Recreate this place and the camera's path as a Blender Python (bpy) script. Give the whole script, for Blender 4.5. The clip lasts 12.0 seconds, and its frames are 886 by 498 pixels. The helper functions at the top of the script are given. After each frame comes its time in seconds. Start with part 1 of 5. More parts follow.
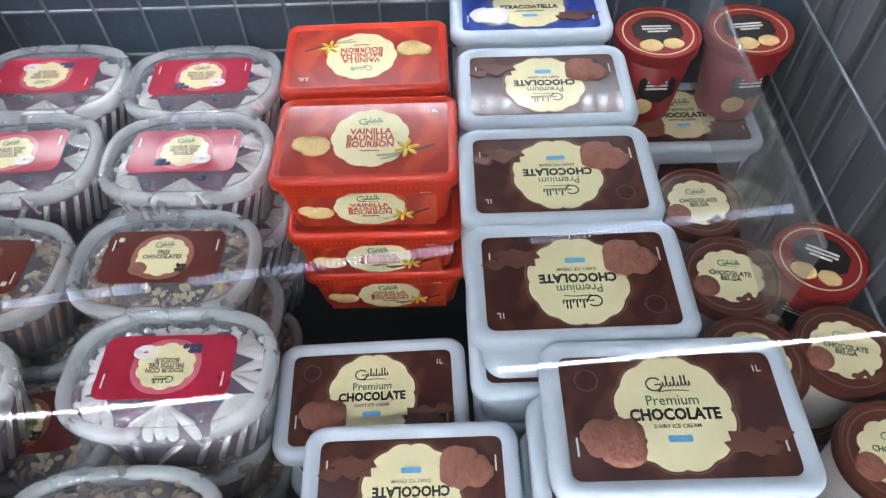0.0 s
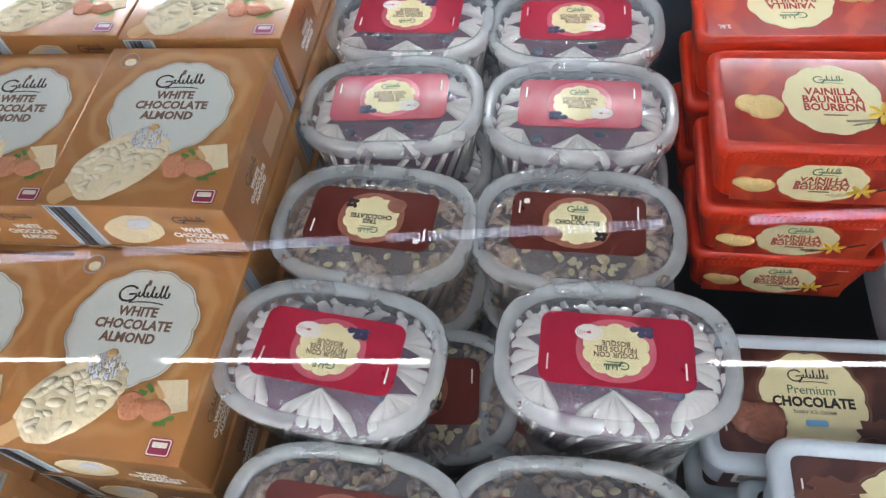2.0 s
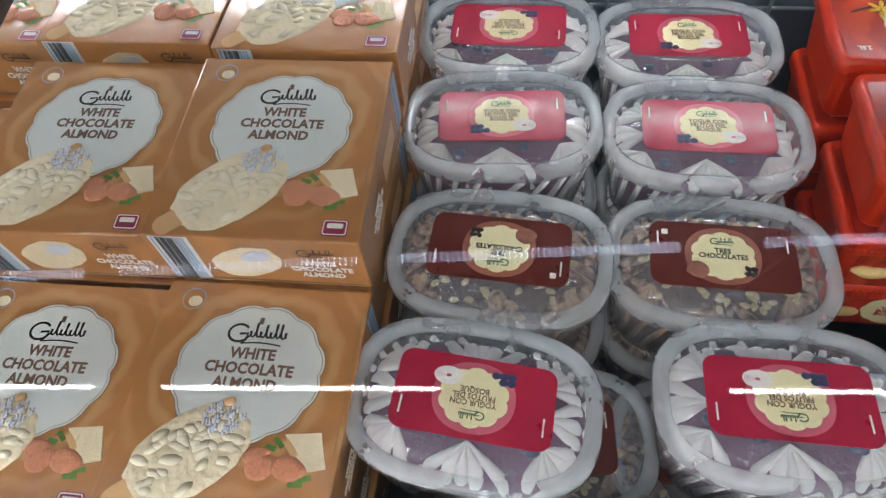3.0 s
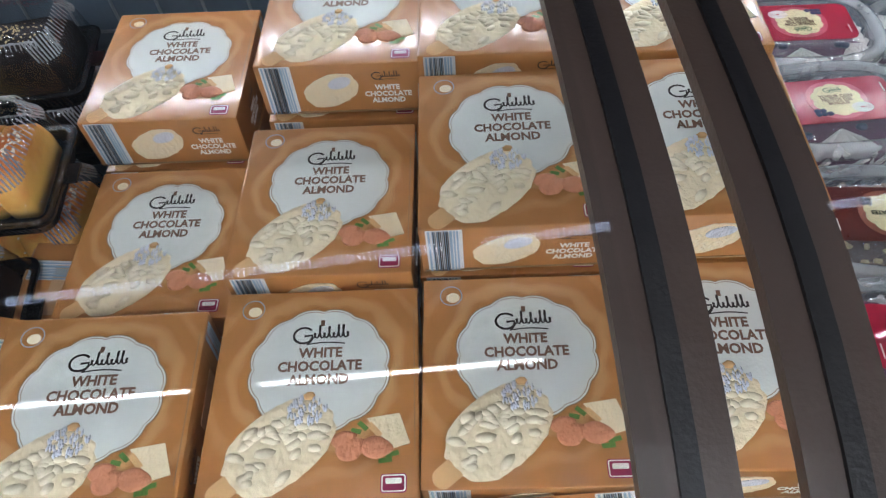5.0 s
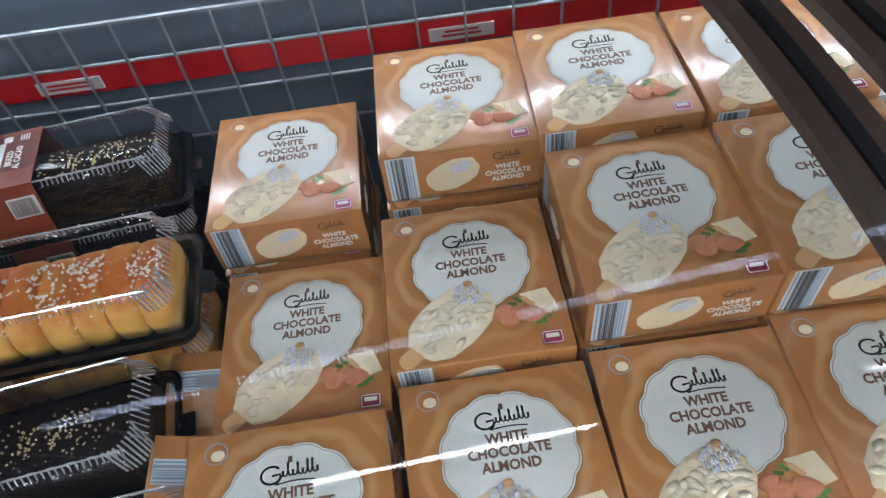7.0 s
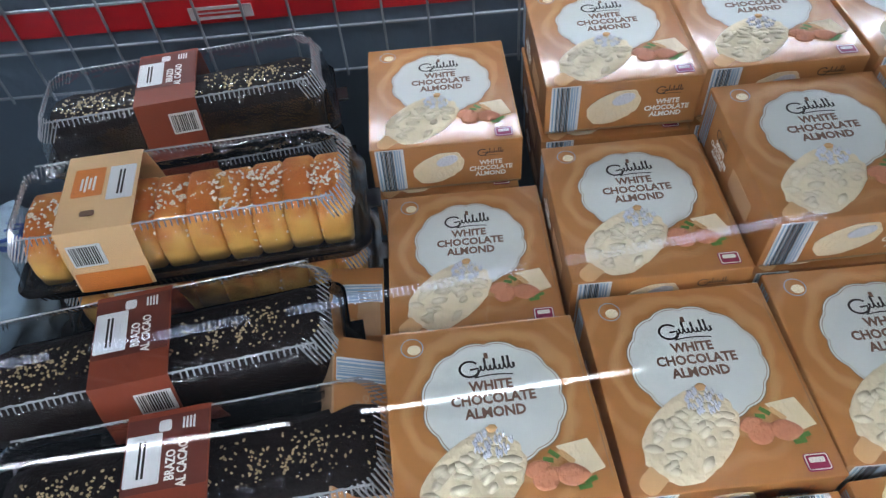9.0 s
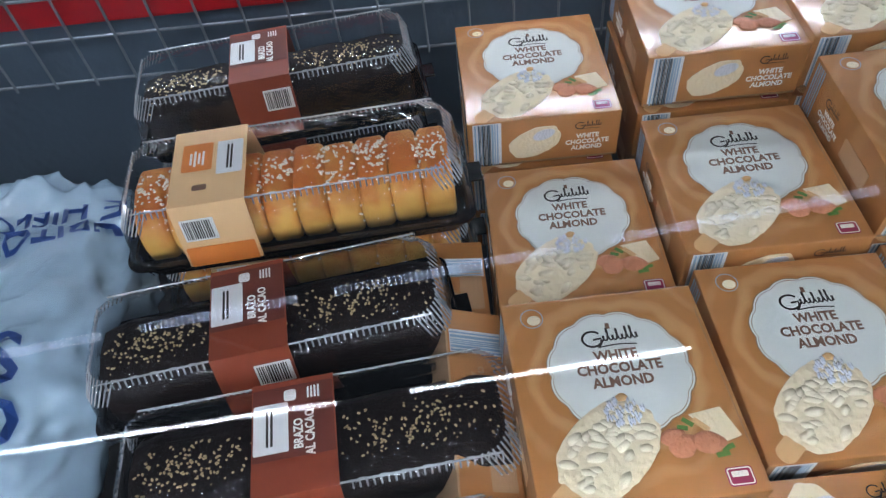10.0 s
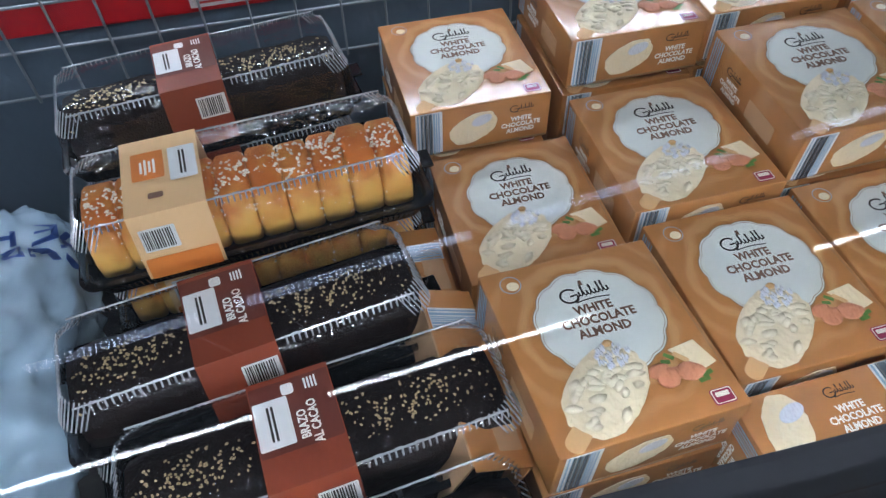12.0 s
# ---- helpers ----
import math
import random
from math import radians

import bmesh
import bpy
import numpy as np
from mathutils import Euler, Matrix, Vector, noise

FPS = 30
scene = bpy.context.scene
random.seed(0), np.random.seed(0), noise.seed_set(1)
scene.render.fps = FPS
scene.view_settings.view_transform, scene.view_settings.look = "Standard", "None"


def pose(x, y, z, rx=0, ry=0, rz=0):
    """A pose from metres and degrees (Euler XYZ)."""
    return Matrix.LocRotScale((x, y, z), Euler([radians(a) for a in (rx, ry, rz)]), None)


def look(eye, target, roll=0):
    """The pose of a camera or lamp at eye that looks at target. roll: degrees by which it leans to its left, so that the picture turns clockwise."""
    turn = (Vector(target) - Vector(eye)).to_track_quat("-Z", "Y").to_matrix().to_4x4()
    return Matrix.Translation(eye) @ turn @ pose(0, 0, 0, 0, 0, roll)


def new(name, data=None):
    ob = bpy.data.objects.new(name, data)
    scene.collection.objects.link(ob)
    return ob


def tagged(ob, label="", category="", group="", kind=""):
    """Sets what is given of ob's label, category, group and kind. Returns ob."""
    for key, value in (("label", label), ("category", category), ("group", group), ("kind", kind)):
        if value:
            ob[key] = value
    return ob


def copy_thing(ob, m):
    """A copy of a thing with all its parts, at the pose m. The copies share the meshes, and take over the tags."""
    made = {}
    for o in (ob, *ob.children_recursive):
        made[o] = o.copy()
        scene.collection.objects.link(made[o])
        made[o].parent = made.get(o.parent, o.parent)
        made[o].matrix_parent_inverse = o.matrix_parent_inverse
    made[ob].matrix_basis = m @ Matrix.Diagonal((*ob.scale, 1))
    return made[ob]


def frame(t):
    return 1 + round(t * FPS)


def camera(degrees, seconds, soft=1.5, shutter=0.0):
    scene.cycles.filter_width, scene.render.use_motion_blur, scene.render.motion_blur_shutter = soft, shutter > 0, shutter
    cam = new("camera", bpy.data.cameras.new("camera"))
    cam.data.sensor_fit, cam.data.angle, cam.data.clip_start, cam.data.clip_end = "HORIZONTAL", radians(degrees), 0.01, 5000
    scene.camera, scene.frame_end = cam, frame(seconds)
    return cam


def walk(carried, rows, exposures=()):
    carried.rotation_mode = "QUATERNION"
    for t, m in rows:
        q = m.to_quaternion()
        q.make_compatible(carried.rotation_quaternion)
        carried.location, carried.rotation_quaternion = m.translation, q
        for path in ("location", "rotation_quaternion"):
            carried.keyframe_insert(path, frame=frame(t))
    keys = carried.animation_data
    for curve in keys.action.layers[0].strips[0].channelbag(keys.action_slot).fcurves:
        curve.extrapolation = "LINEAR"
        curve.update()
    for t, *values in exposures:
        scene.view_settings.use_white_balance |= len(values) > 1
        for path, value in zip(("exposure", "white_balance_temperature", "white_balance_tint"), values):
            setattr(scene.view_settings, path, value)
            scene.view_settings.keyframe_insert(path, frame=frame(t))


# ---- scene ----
cam = camera(64.6, 12.0, soft=1.3)
PATH = [
    (0, (0.035, 0.108, 1.272), (0.005, 1.313, -0.323), -2.5),
    (0.5, (0.012, 0.133, 1.261), (-0.153, 1.278, -0.37), -6.7),
    (1, (-0.015, 0.154, 1.247), (-0.258, 1.219, -0.427), -6.7),
    (1.5, (-0.096, 0.154, 1.243), (-0.39, 1.203, -0.434), -6.0),
    (2, (-0.224, 0.146, 1.24), (-0.558, 1.223, -0.411), -11.1),
    (2.5, (-0.3, 0.154, 1.233), (-0.664, 1.241, -0.406), -11.4),
    (3, (-0.351, 0.174, 1.228), (-0.594, 1.264, -0.431), -6.9),
    (3.5, (-0.415, 0.187, 1.247), (-0.598, 1.333, -0.382), -6.8),
    (3.7, (-0.451, 0.188, 1.259), (-0.658, 1.305, -0.387), -7.5),
    (5.3, (-0.728, 0.072, 1.261), (-0.822, 1.288, -0.324), -5.0),
    (5.5, (-0.735, 0.061, 1.269), (-0.875, 1.314, -0.284), -6.6),
    (6, (-0.757, 0.071, 1.269), (-0.891, 1.324, -0.284), -8.0),
    (6.5, (-0.794, 0.105, 1.286), (-0.86, 1.381, -0.252), -9.0),
    (6.7, (-0.81, 0.116, 1.291), (-0.859, 1.406, -0.237), -9.3),
    (8.3, (-0.937, 0.087, 1.28), (-0.927, 1.353, -0.268), -6.5),
    (8.5, (-0.951, 0.074, 1.275), (-0.951, 1.361, -0.256), -5.5),
    (9, (-0.985, 0.063, 1.273), (-1.03, 1.348, -0.259), -6.2),
    (9.5, (-1.029, 0.042, 1.27), (-1.185, 1.314, -0.265), -8.9),
    (10, (-1.06, 0.056, 1.269), (-1.162, 1.32, -0.277), -8.5),
    (10.5, (-1.042, 0.084, 1.27), (-0.695, 1.39, -0.205), -1.8),
    (11, (-1.053, 0.073, 1.266), (-0.457, 1.243, -0.243), 0.1),
    (11.5, (-1.091, 0.041, 1.257), (-0.564, 1.267, -0.233), -0.5),
    (12, (-1.142, 0.03, 1.268), (-0.884, 1.29, -0.264), -2.3),
]
EXPOSURES = [(0, -0.05, 6500, 10), (1.5, -0.18, 6600, 10), (2.5, -0.34, 6850, 10), (3.5, -0.56, 6650, 10), (5.5, -0.55, 6420, 10),
             (8.5, -0.60, 6200, 10), (12, -0.54, 6080, 10)]
walk(cam, [(t, look(eye, target, roll)) for t, eye, target, roll in PATH], EXPOSURES)

# ---- light: ceiling LED battens and the hall's soft surroundings ----
world = bpy.data.worlds.new("hall")
scene.world = world
world.use_nodes = True
world.node_tree.nodes["Background"].inputs[0].default_value = (0.80, 0.90, 1.0, 1)
world.node_tree.nodes["Background"].inputs[1].default_value = 0.03

LAMP_Z, FILL_Z = 2.6, 3.2
LED_POWER = 205.0
INNER_POWER = 120.0

# ---- materials ----


def nodes_of(name):
    m = bpy.data.materials.new(name)
    m.use_nodes = True
    return m, m.node_tree.nodes, m.node_tree.links, m.node_tree.nodes["Principled BSDF"]


def rgb(r, g, b):
    """Linear colour from 0-255 display values."""
    f = lambda c: (c / 255 / 12.92) if c <= 10 else ((c / 255 + 0.055) / 1.055) ** 2.4
    return (f(r), f(g), f(b))


def mat(name, col, rough=0.5, metal=0.0, var=0.10, scale=30.0, bump=0.03, bscale=400.0, coat=0.0, sss=0.0, detail=4.0, spec=0.5):
    m, n, l, p = nodes_of(name)
    p.inputs["Specular IOR Level"].default_value = spec
    tc = n.new("ShaderNodeTexCoord")
    a = n.new("ShaderNodeTexNoise")
    a.inputs["Scale"].default_value, a.inputs["Detail"].default_value = scale, detail
    l.new(tc.outputs["Object"], a.inputs["Vector"])
    mix = n.new("ShaderNodeMix")
    mix.data_type = "RGBA"
    mix.inputs[6].default_value = (*[c * (1 - var) for c in col], 1)
    mix.inputs[7].default_value = (*[min(1, c * (1 + var)) for c in col], 1)
    l.new(a.outputs["Fac"], mix.inputs[0])
    l.new(mix.outputs[2], p.inputs["Base Color"])
    b = n.new("ShaderNodeTexNoise")
    b.inputs["Scale"].default_value, b.inputs["Detail"].default_value = bscale, 3
    l.new(tc.outputs["Object"], b.inputs["Vector"])
    bu = n.new("ShaderNodeBump")
    bu.inputs["Strength"].default_value, bu.inputs["Distance"].default_value = min(1, bump * 6), 0.002
    l.new(b.outputs["Fac"], bu.inputs["Height"])
    l.new(bu.outputs[0], p.inputs["Normal"])
    r = n.new("ShaderNodeMapRange")
    r.inputs[3].default_value, r.inputs[4].default_value = max(0.02, rough - 0.08), min(1, rough + 0.08)
    l.new(a.outputs["Fac"], r.inputs[0])
    l.new(r.outputs[0], p.inputs["Roughness"])
    p.inputs["Metallic"].default_value = metal
    p.inputs["Coat Weight"].default_value, p.inputs["Coat Roughness"].default_value = coat, 0.12
    if sss:
        p.inputs["Subsurface Weight"].default_value = sss
        p.inputs["Subsurface Radius"].default_value = (0.004, 0.003, 0.003)
    return m


def printed(name, base, light, centre, radii, rings=13.0, rough=0.45, reach=2.4, coat=1.0, dark=None, wob=1.1, film=0.12, relief=0.1):
    """Printed board: soft wavy bands that spread round an oval, fading outwards."""
    m, n, l, p = nodes_of(name)
    tc, mp = n.new("ShaderNodeTexCoord"), n.new("ShaderNodeMapping")
    mp.vector_type = "TEXTURE"
    mp.inputs["Location"].default_value = (centre[0], centre[1], 0)
    mp.inputs["Scale"].default_value = (radii[0], radii[1], 1e6)
    l.new(tc.outputs["Object"], mp.inputs["Vector"])
    ns = n.new("ShaderNodeTexNoise")
    ns.inputs["Scale"].default_value, ns.inputs["Detail"].default_value = 1.3, 1
    l.new(mp.outputs[0], ns.inputs["Vector"])
    ln = n.new("ShaderNodeVectorMath")
    ln.operation = "LENGTH"
    l.new(mp.outputs[0], ln.inputs[0])
    ad = n.new("ShaderNodeMath")
    ad.operation = "MULTIPLY_ADD"
    l.new(ns.outputs["Fac"], ad.inputs[0])
    ad.inputs[1].default_value = wob
    l.new(ln.outputs["Value"], ad.inputs[2])
    mu = n.new("ShaderNodeMath")
    mu.operation = "MULTIPLY"
    mu.inputs[1].default_value = rings
    l.new(ad.outputs[0], mu.inputs[0])
    si = n.new("ShaderNodeMath")
    si.operation = "SINE"
    l.new(mu.outputs[0], si.inputs[0])
    fa = n.new("ShaderNodeMapRange")
    fa.inputs[1].default_value, fa.inputs[2].default_value, fa.inputs[3].default_value, fa.inputs[4].default_value = 0.9, reach, 0.75, 0.0
    l.new(ln.outputs["Value"], fa.inputs[0])
    m2 = n.new("ShaderNodeMath")
    m2.operation = "MULTIPLY"
    m2.use_clamp = True
    l.new(si.outputs[0], m2.inputs[0])
    l.new(fa.outputs[0], m2.inputs[1])
    mix = n.new("ShaderNodeMix")
    mix.data_type = "RGBA"
    mix.inputs[7].default_value = (*light, 1)
    l.new(m2.outputs[0], mix.inputs[0])
    gr = n.new("ShaderNodeTexNoise")
    gr.inputs["Scale"].default_value = 60
    l.new(tc.outputs["Object"], gr.inputs["Vector"])
    mx = n.new("ShaderNodeMix")
    mx.data_type = "RGBA"
    mx.inputs[6].default_value = (*[c * 0.9 for c in (dark or base)], 1)
    mx.inputs[7].default_value = (*[min(1, c * 1.1) for c in base], 1)
    l.new(gr.outputs["Fac"], mx.inputs[0])
    l.new(mx.outputs[2], mix.inputs[6])
    l.new(mix.outputs[2], p.inputs["Base Color"])
    bn = n.new("ShaderNodeTexNoise")
    bn.inputs["Scale"].default_value = 25
    l.new(tc.outputs["Object"], bn.inputs["Vector"])
    bu = n.new("ShaderNodeBump")
    bu.inputs["Strength"].default_value, bu.inputs["Distance"].default_value = relief, 0.004
    l.new(bn.outputs["Fac"], bu.inputs["Height"])
    l.new(bu.outputs[0], p.inputs["Normal"])
    p.inputs["Roughness"].default_value = rough
    p.inputs["Coat Weight"].default_value, p.inputs["Coat Roughness"].default_value = coat, film
    p.inputs["Coat IOR"].default_value = 1.75
    return m


def clear(name, tint=(1, 1, 1), haze=0.12, rough=0.12, hazecol=(0.75, 0.8, 0.85), gloss=1.0, ior=1.45, wave=0.0):
    """Thin see-through plastic or glass: clear, with a glossy skin and some milky haze."""
    m, n, l, p = nodes_of(name)
    out = n["Material Output"]
    n.remove(p)
    tr, gl, df = n.new("ShaderNodeBsdfTransparent"), n.new("ShaderNodeBsdfGlossy"), n.new("ShaderNodeBsdfDiffuse")
    tr.inputs[0].default_value = (*tint, 1)
    df.inputs[0].default_value = (*hazecol, 1)
    gl.inputs["Roughness"].default_value = rough
    tc, ns = n.new("ShaderNodeTexCoord"), n.new("ShaderNodeTexNoise")
    ns.inputs["Scale"].default_value, ns.inputs["Detail"].default_value = 45, 4
    l.new(tc.outputs["Object"], ns.inputs["Vector"])
    mr = n.new("ShaderNodeMapRange")
    mr.inputs[1].default_value, mr.inputs[2].default_value = 0.3, 0.7
    mr.inputs[3].default_value, mr.inputs[4].default_value = haze * 0.8, haze * 1.2
    l.new(ns.outputs["Fac"], mr.inputs[0])
    a, b = n.new("ShaderNodeMixShader"), n.new("ShaderNodeMixShader")
    l.new(mr.outputs[0], a.inputs[0])
    l.new(tr.outputs[0], a.inputs[1])
    l.new(df.outputs[0], a.inputs[2])
    fr = n.new("ShaderNodeLayerWeight")
    fr.inputs[0].default_value = 0.5
    pw = n.new("ShaderNodeMath")
    pw.operation = "POWER"
    pw.inputs[1].default_value = 5.0
    l.new(fr.outputs["Facing"], pw.inputs[0])
    k = n.new("ShaderNodeMath")
    k.operation = "MULTIPLY_ADD"
    k.use_clamp = True
    f0 = gloss * ((ior - 1) / (ior + 1)) ** 2
    k.inputs[1].default_value, k.inputs[2].default_value = 1 - f0, f0
    l.new(pw.outputs[0], k.inputs[0])
    l.new(k.outputs[0], b.inputs[0])
    l.new(a.outputs[0], b.inputs[1])
    l.new(gl.outputs[0], b.inputs[2])
    if wave:
        bu = n.new("ShaderNodeBump")
        bu.inputs["Strength"].default_value, bu.inputs["Distance"].default_value = wave, 0.004
        n2 = n.new("ShaderNodeTexNoise")
        n2.inputs["Scale"].default_value = 70
        l.new(tc.outputs["Object"], n2.inputs["Vector"])
        l.new(n2.outputs["Fac"], bu.inputs["Height"])
        l.new(bu.outputs[0], gl.inputs["Normal"])
        l.new(bu.outputs[0], fr.inputs["Normal"])
    l.new(b.outputs[0], out.inputs["Surface"])
    return m


def led_material(name, power, period, colour):
    m, n, l, p = nodes_of(name)
    out = n["Material Output"]
    n.remove(p)
    em = n.new("ShaderNodeEmission")
    em.inputs[0].default_value = (*colour, 1)
    tc, sp = n.new("ShaderNodeTexCoord"), n.new("ShaderNodeSeparateXYZ")
    l.new(tc.outputs["Object"], sp.inputs[0])
    a = n.new("ShaderNodeMath")
    a.operation = "MULTIPLY"
    a.inputs[1].default_value = 2 * math.pi / period
    l.new(sp.outputs[0], a.inputs[0])
    s = n.new("ShaderNodeMath")
    s.operation = "SINE"
    l.new(a.outputs[0], s.inputs[0])
    r = n.new("ShaderNodeMapRange")
    r.inputs[1].default_value, r.inputs[2].default_value = 0.0, 0.9
    r.inputs[3].default_value, r.inputs[4].default_value = 0.01 * power, power
    l.new(s.outputs[0], r.inputs[0])
    l.new(r.outputs[0], em.inputs[1])
    l.new(em.outputs[0], out.inputs["Surface"])
    return m


def two_tone(name, a, b, scale, low, high, rough=0.5, stretch=(1, 1, 1)):
    """Two colours swirled together."""
    m, n, l, p = nodes_of(name)
    tc, mp, ns, rp = n.new("ShaderNodeTexCoord"), n.new("ShaderNodeMapping"), n.new("ShaderNodeTexNoise"), n.new("ShaderNodeValToRGB")
    mp.inputs["Scale"].default_value = stretch
    ns.inputs["Scale"].default_value, ns.inputs["Detail"].default_value, ns.inputs["Distortion"].default_value = scale, 3, 1.2
    l.new(tc.outputs["Object"], mp.inputs["Vector"])
    l.new(mp.outputs[0], ns.inputs["Vector"])
    l.new(ns.outputs["Fac"], rp.inputs[0])
    rp.color_ramp.elements[0].position, rp.color_ramp.elements[0].color = low, (*a, 1)
    rp.color_ramp.elements[1].position, rp.color_ramp.elements[1].color = high, (*b, 1)
    l.new(rp.outputs[0], p.inputs["Base Color"])
    bu = n.new("ShaderNodeBump")
    bu.inputs["Strength"].default_value, bu.inputs["Distance"].default_value = 0.4, 0.002
    l.new(ns.outputs["Fac"], bu.inputs["Height"])
    l.new(bu.outputs[0], p.inputs["Normal"])
    p.inputs["Roughness"].default_value = rough
    return m


def baked(name, pale, brown, z0, z1):
    """Sponge that is browned on its upper crust, patchily."""
    m, n, l, p = nodes_of(name)
    tc, sp, ns = n.new("ShaderNodeTexCoord"), n.new("ShaderNodeSeparateXYZ"), n.new("ShaderNodeTexNoise")
    ns.inputs["Scale"].default_value, ns.inputs["Detail"].default_value = 55, 5
    l.new(tc.outputs["Object"], sp.inputs[0])
    l.new(tc.outputs["Object"], ns.inputs["Vector"])
    ad = n.new("ShaderNodeMath")
    ad.operation = "MULTIPLY_ADD"
    ad.inputs[1].default_value = 0.075
    l.new(ns.outputs["Fac"], ad.inputs[0])
    l.new(sp.outputs[2], ad.inputs[2])
    mr = n.new("ShaderNodeMapRange")
    mr.inputs[1].default_value, mr.inputs[2].default_value = z0 + 0.0375, z1 + 0.0375
    l.new(ad.outputs[0], mr.inputs[0])
    mix = n.new("ShaderNodeMix")
    mix.data_type = "RGBA"
    mix.inputs[6].default_value, mix.inputs[7].default_value = (*pale, 1), (*brown, 1)
    l.new(mr.outputs[0], mix.inputs[0])
    l.new(mix.outputs[2], p.inputs["Base Color"])
    bu = n.new("ShaderNodeBump")
    bu.inputs["Strength"].default_value, bu.inputs["Distance"].default_value = 0.5, 0.002
    l.new(ns.outputs["Fac"], bu.inputs["Height"])
    l.new(bu.outputs[0], p.inputs["Normal"])
    p.inputs["Roughness"].default_value = 0.6
    return m


TAN, TAN_L = rgb(194, 131, 71), rgb(218, 171, 115)
M = {}
M["tan_board"] = printed("tan_board", TAN, TAN_L, (0.0018, 0.0145), (0.050, 0.048), 14.0, dark=rgb(180, 122, 66), wob=0.55, film=0.15, reach=2.1)
M["tan_plain"] = mat("tan_plain", rgb(194, 132, 74), 0.35, var=0.08, coat=0.2)
M["board_inside"] = mat("board_inside", rgb(198, 158, 118), 0.8, var=0.12)
M["plaque_ivory"] = mat("plaque_ivory", rgb(222, 225, 219), 0.4, var=0.03, coat=0.2)
M["plaque_cream"] = mat("plaque_cream", rgb(240, 228, 180), 0.35, var=0.05, coat=0.3)
M["plaque_edge"] = mat("plaque_edge", rgb(150, 118, 82), 0.4, var=0.1)
M["ink_black"] = mat("ink_black", rgb(38, 28, 24), 0.4, var=0.1)
M["ink_brown"] = mat("ink_brown", rgb(120, 88, 70), 0.4, var=0.1)
M["ink_white"] = mat("ink_white", rgb(240, 236, 228), 0.4, var=0.04)
M["ink_red"] = mat("ink_red", rgb(176, 40, 34), 0.4, var=0.08)
M["ink_green"] = mat("ink_green", rgb(60, 110, 80), 0.4, var=0.1)
M["sky_mark"] = mat("sky_mark", rgb(120, 180, 225), 0.4, var=0.1)
M["bar_blue"] = mat("bar_blue", rgb(150, 176, 198), 0.4, var=0.05)
M["magenta_mark"] = mat("magenta_mark", rgb(150, 40, 80), 0.4, var=0.1)
M["white_chocolate"] = mat("white_chocolate", rgb(240, 222, 186), 0.45, var=0.10, scale=150, bump=0.16, bscale=220)
M["almond_chip"] = mat("almond_chip", rgb(240, 226, 196), 0.5, var=0.1)
M["frosting"] = mat("frosting", rgb(218, 219, 228), 0.5, var=0.30, scale=300, bump=0.2, bscale=500)
M["almond_skin"] = mat("almond_skin", rgb(210, 138, 102), 0.5, var=0.22, scale=260, bump=0.2, bscale=260)
M["leaf_green"] = mat("leaf_green", rgb(96, 132, 60), 0.5, var=0.2)
M["stick_wood"] = mat("stick_wood", rgb(222, 176, 122), 0.6, var=0.1)
M["white_plastic"] = mat("white_plastic", rgb(198, 208, 218), 0.38, var=0.04, sss=0.0, bump=0.02)
M["choc_board"] = printed("choc_board", rgb(74, 36, 26), rgb(108, 62, 46), (0.0, 0.001), (0.040, 0.036), 9.0, 0.28, dark=rgb(58, 26, 19), coat=0.25)
M["choc_scoop"] = mat("choc_scoop", rgb(148, 94, 76), 0.6, var=0.45, scale=190, bump=0.3, bscale=260)
M["choc_dark"] = mat("choc_dark", rgb(104, 64, 50), 0.35, var=0.2)
M["blue_board"] = printed("blue_board", rgb(36, 58, 140), rgb(80, 110, 190), (0.0, 0.001), (0.040, 0.036), 9.0, 0.28, coat=0.25)
M["red_plastic"] = mat("red_plastic", rgb(210, 54, 24), 0.32, var=0.06, bump=0.02)
M["red_board"] = printed("red_board", rgb(182, 52, 28), rgb(224, 92, 48), (0.004, 0.0), (0.038, 0.036), 7.0, 0.28, dark=rgb(150, 30, 22), coat=0.25)
M["vanilla_scoop"] = mat("vanilla_scoop", rgb(238, 206, 140), 0.55, var=0.15, scale=150, bump=0.15)
M["petal_yellow"] = mat("petal_yellow", rgb(238, 196, 70), 0.5, var=0.15)
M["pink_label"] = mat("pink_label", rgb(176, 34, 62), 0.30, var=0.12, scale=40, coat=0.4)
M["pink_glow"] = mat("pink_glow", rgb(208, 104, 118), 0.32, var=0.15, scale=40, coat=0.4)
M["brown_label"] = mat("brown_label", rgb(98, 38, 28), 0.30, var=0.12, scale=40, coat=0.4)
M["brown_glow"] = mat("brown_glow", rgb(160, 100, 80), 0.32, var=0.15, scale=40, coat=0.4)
M["cream_white"] = mat("cream_white", rgb(240, 232, 226), 0.55, var=0.05, scale=120, bump=0.06)
M["piped_choc"] = two_tone("piped_choc", rgb(84, 54, 42), rgb(170, 138, 112), 80, 0.40, 0.60)
M["fruit_purple"] = mat("fruit_purple", rgb(108, 62, 92), 0.5, var=0.5, scale=55, bump=0.1)
M["choc_cream"] = mat("choc_cream", rgb(150, 116, 92), 0.55, var=0.35, scale=60, bump=0.1)
M["choc_mass"] = mat("choc_mass", rgb(84, 56, 44), 0.55, var=0.4, scale=60, bump=0.1)
M["nut_chip"] = mat("nut_chip", rgb(194, 168, 122), 0.6, var=0.2)
M["clear_lid"] = clear("clear_lid", (0.97, 0.98, 0.99), 0.11, 0.04, (0.86, 0.92, 1.0), 1.8, wave=0.05)
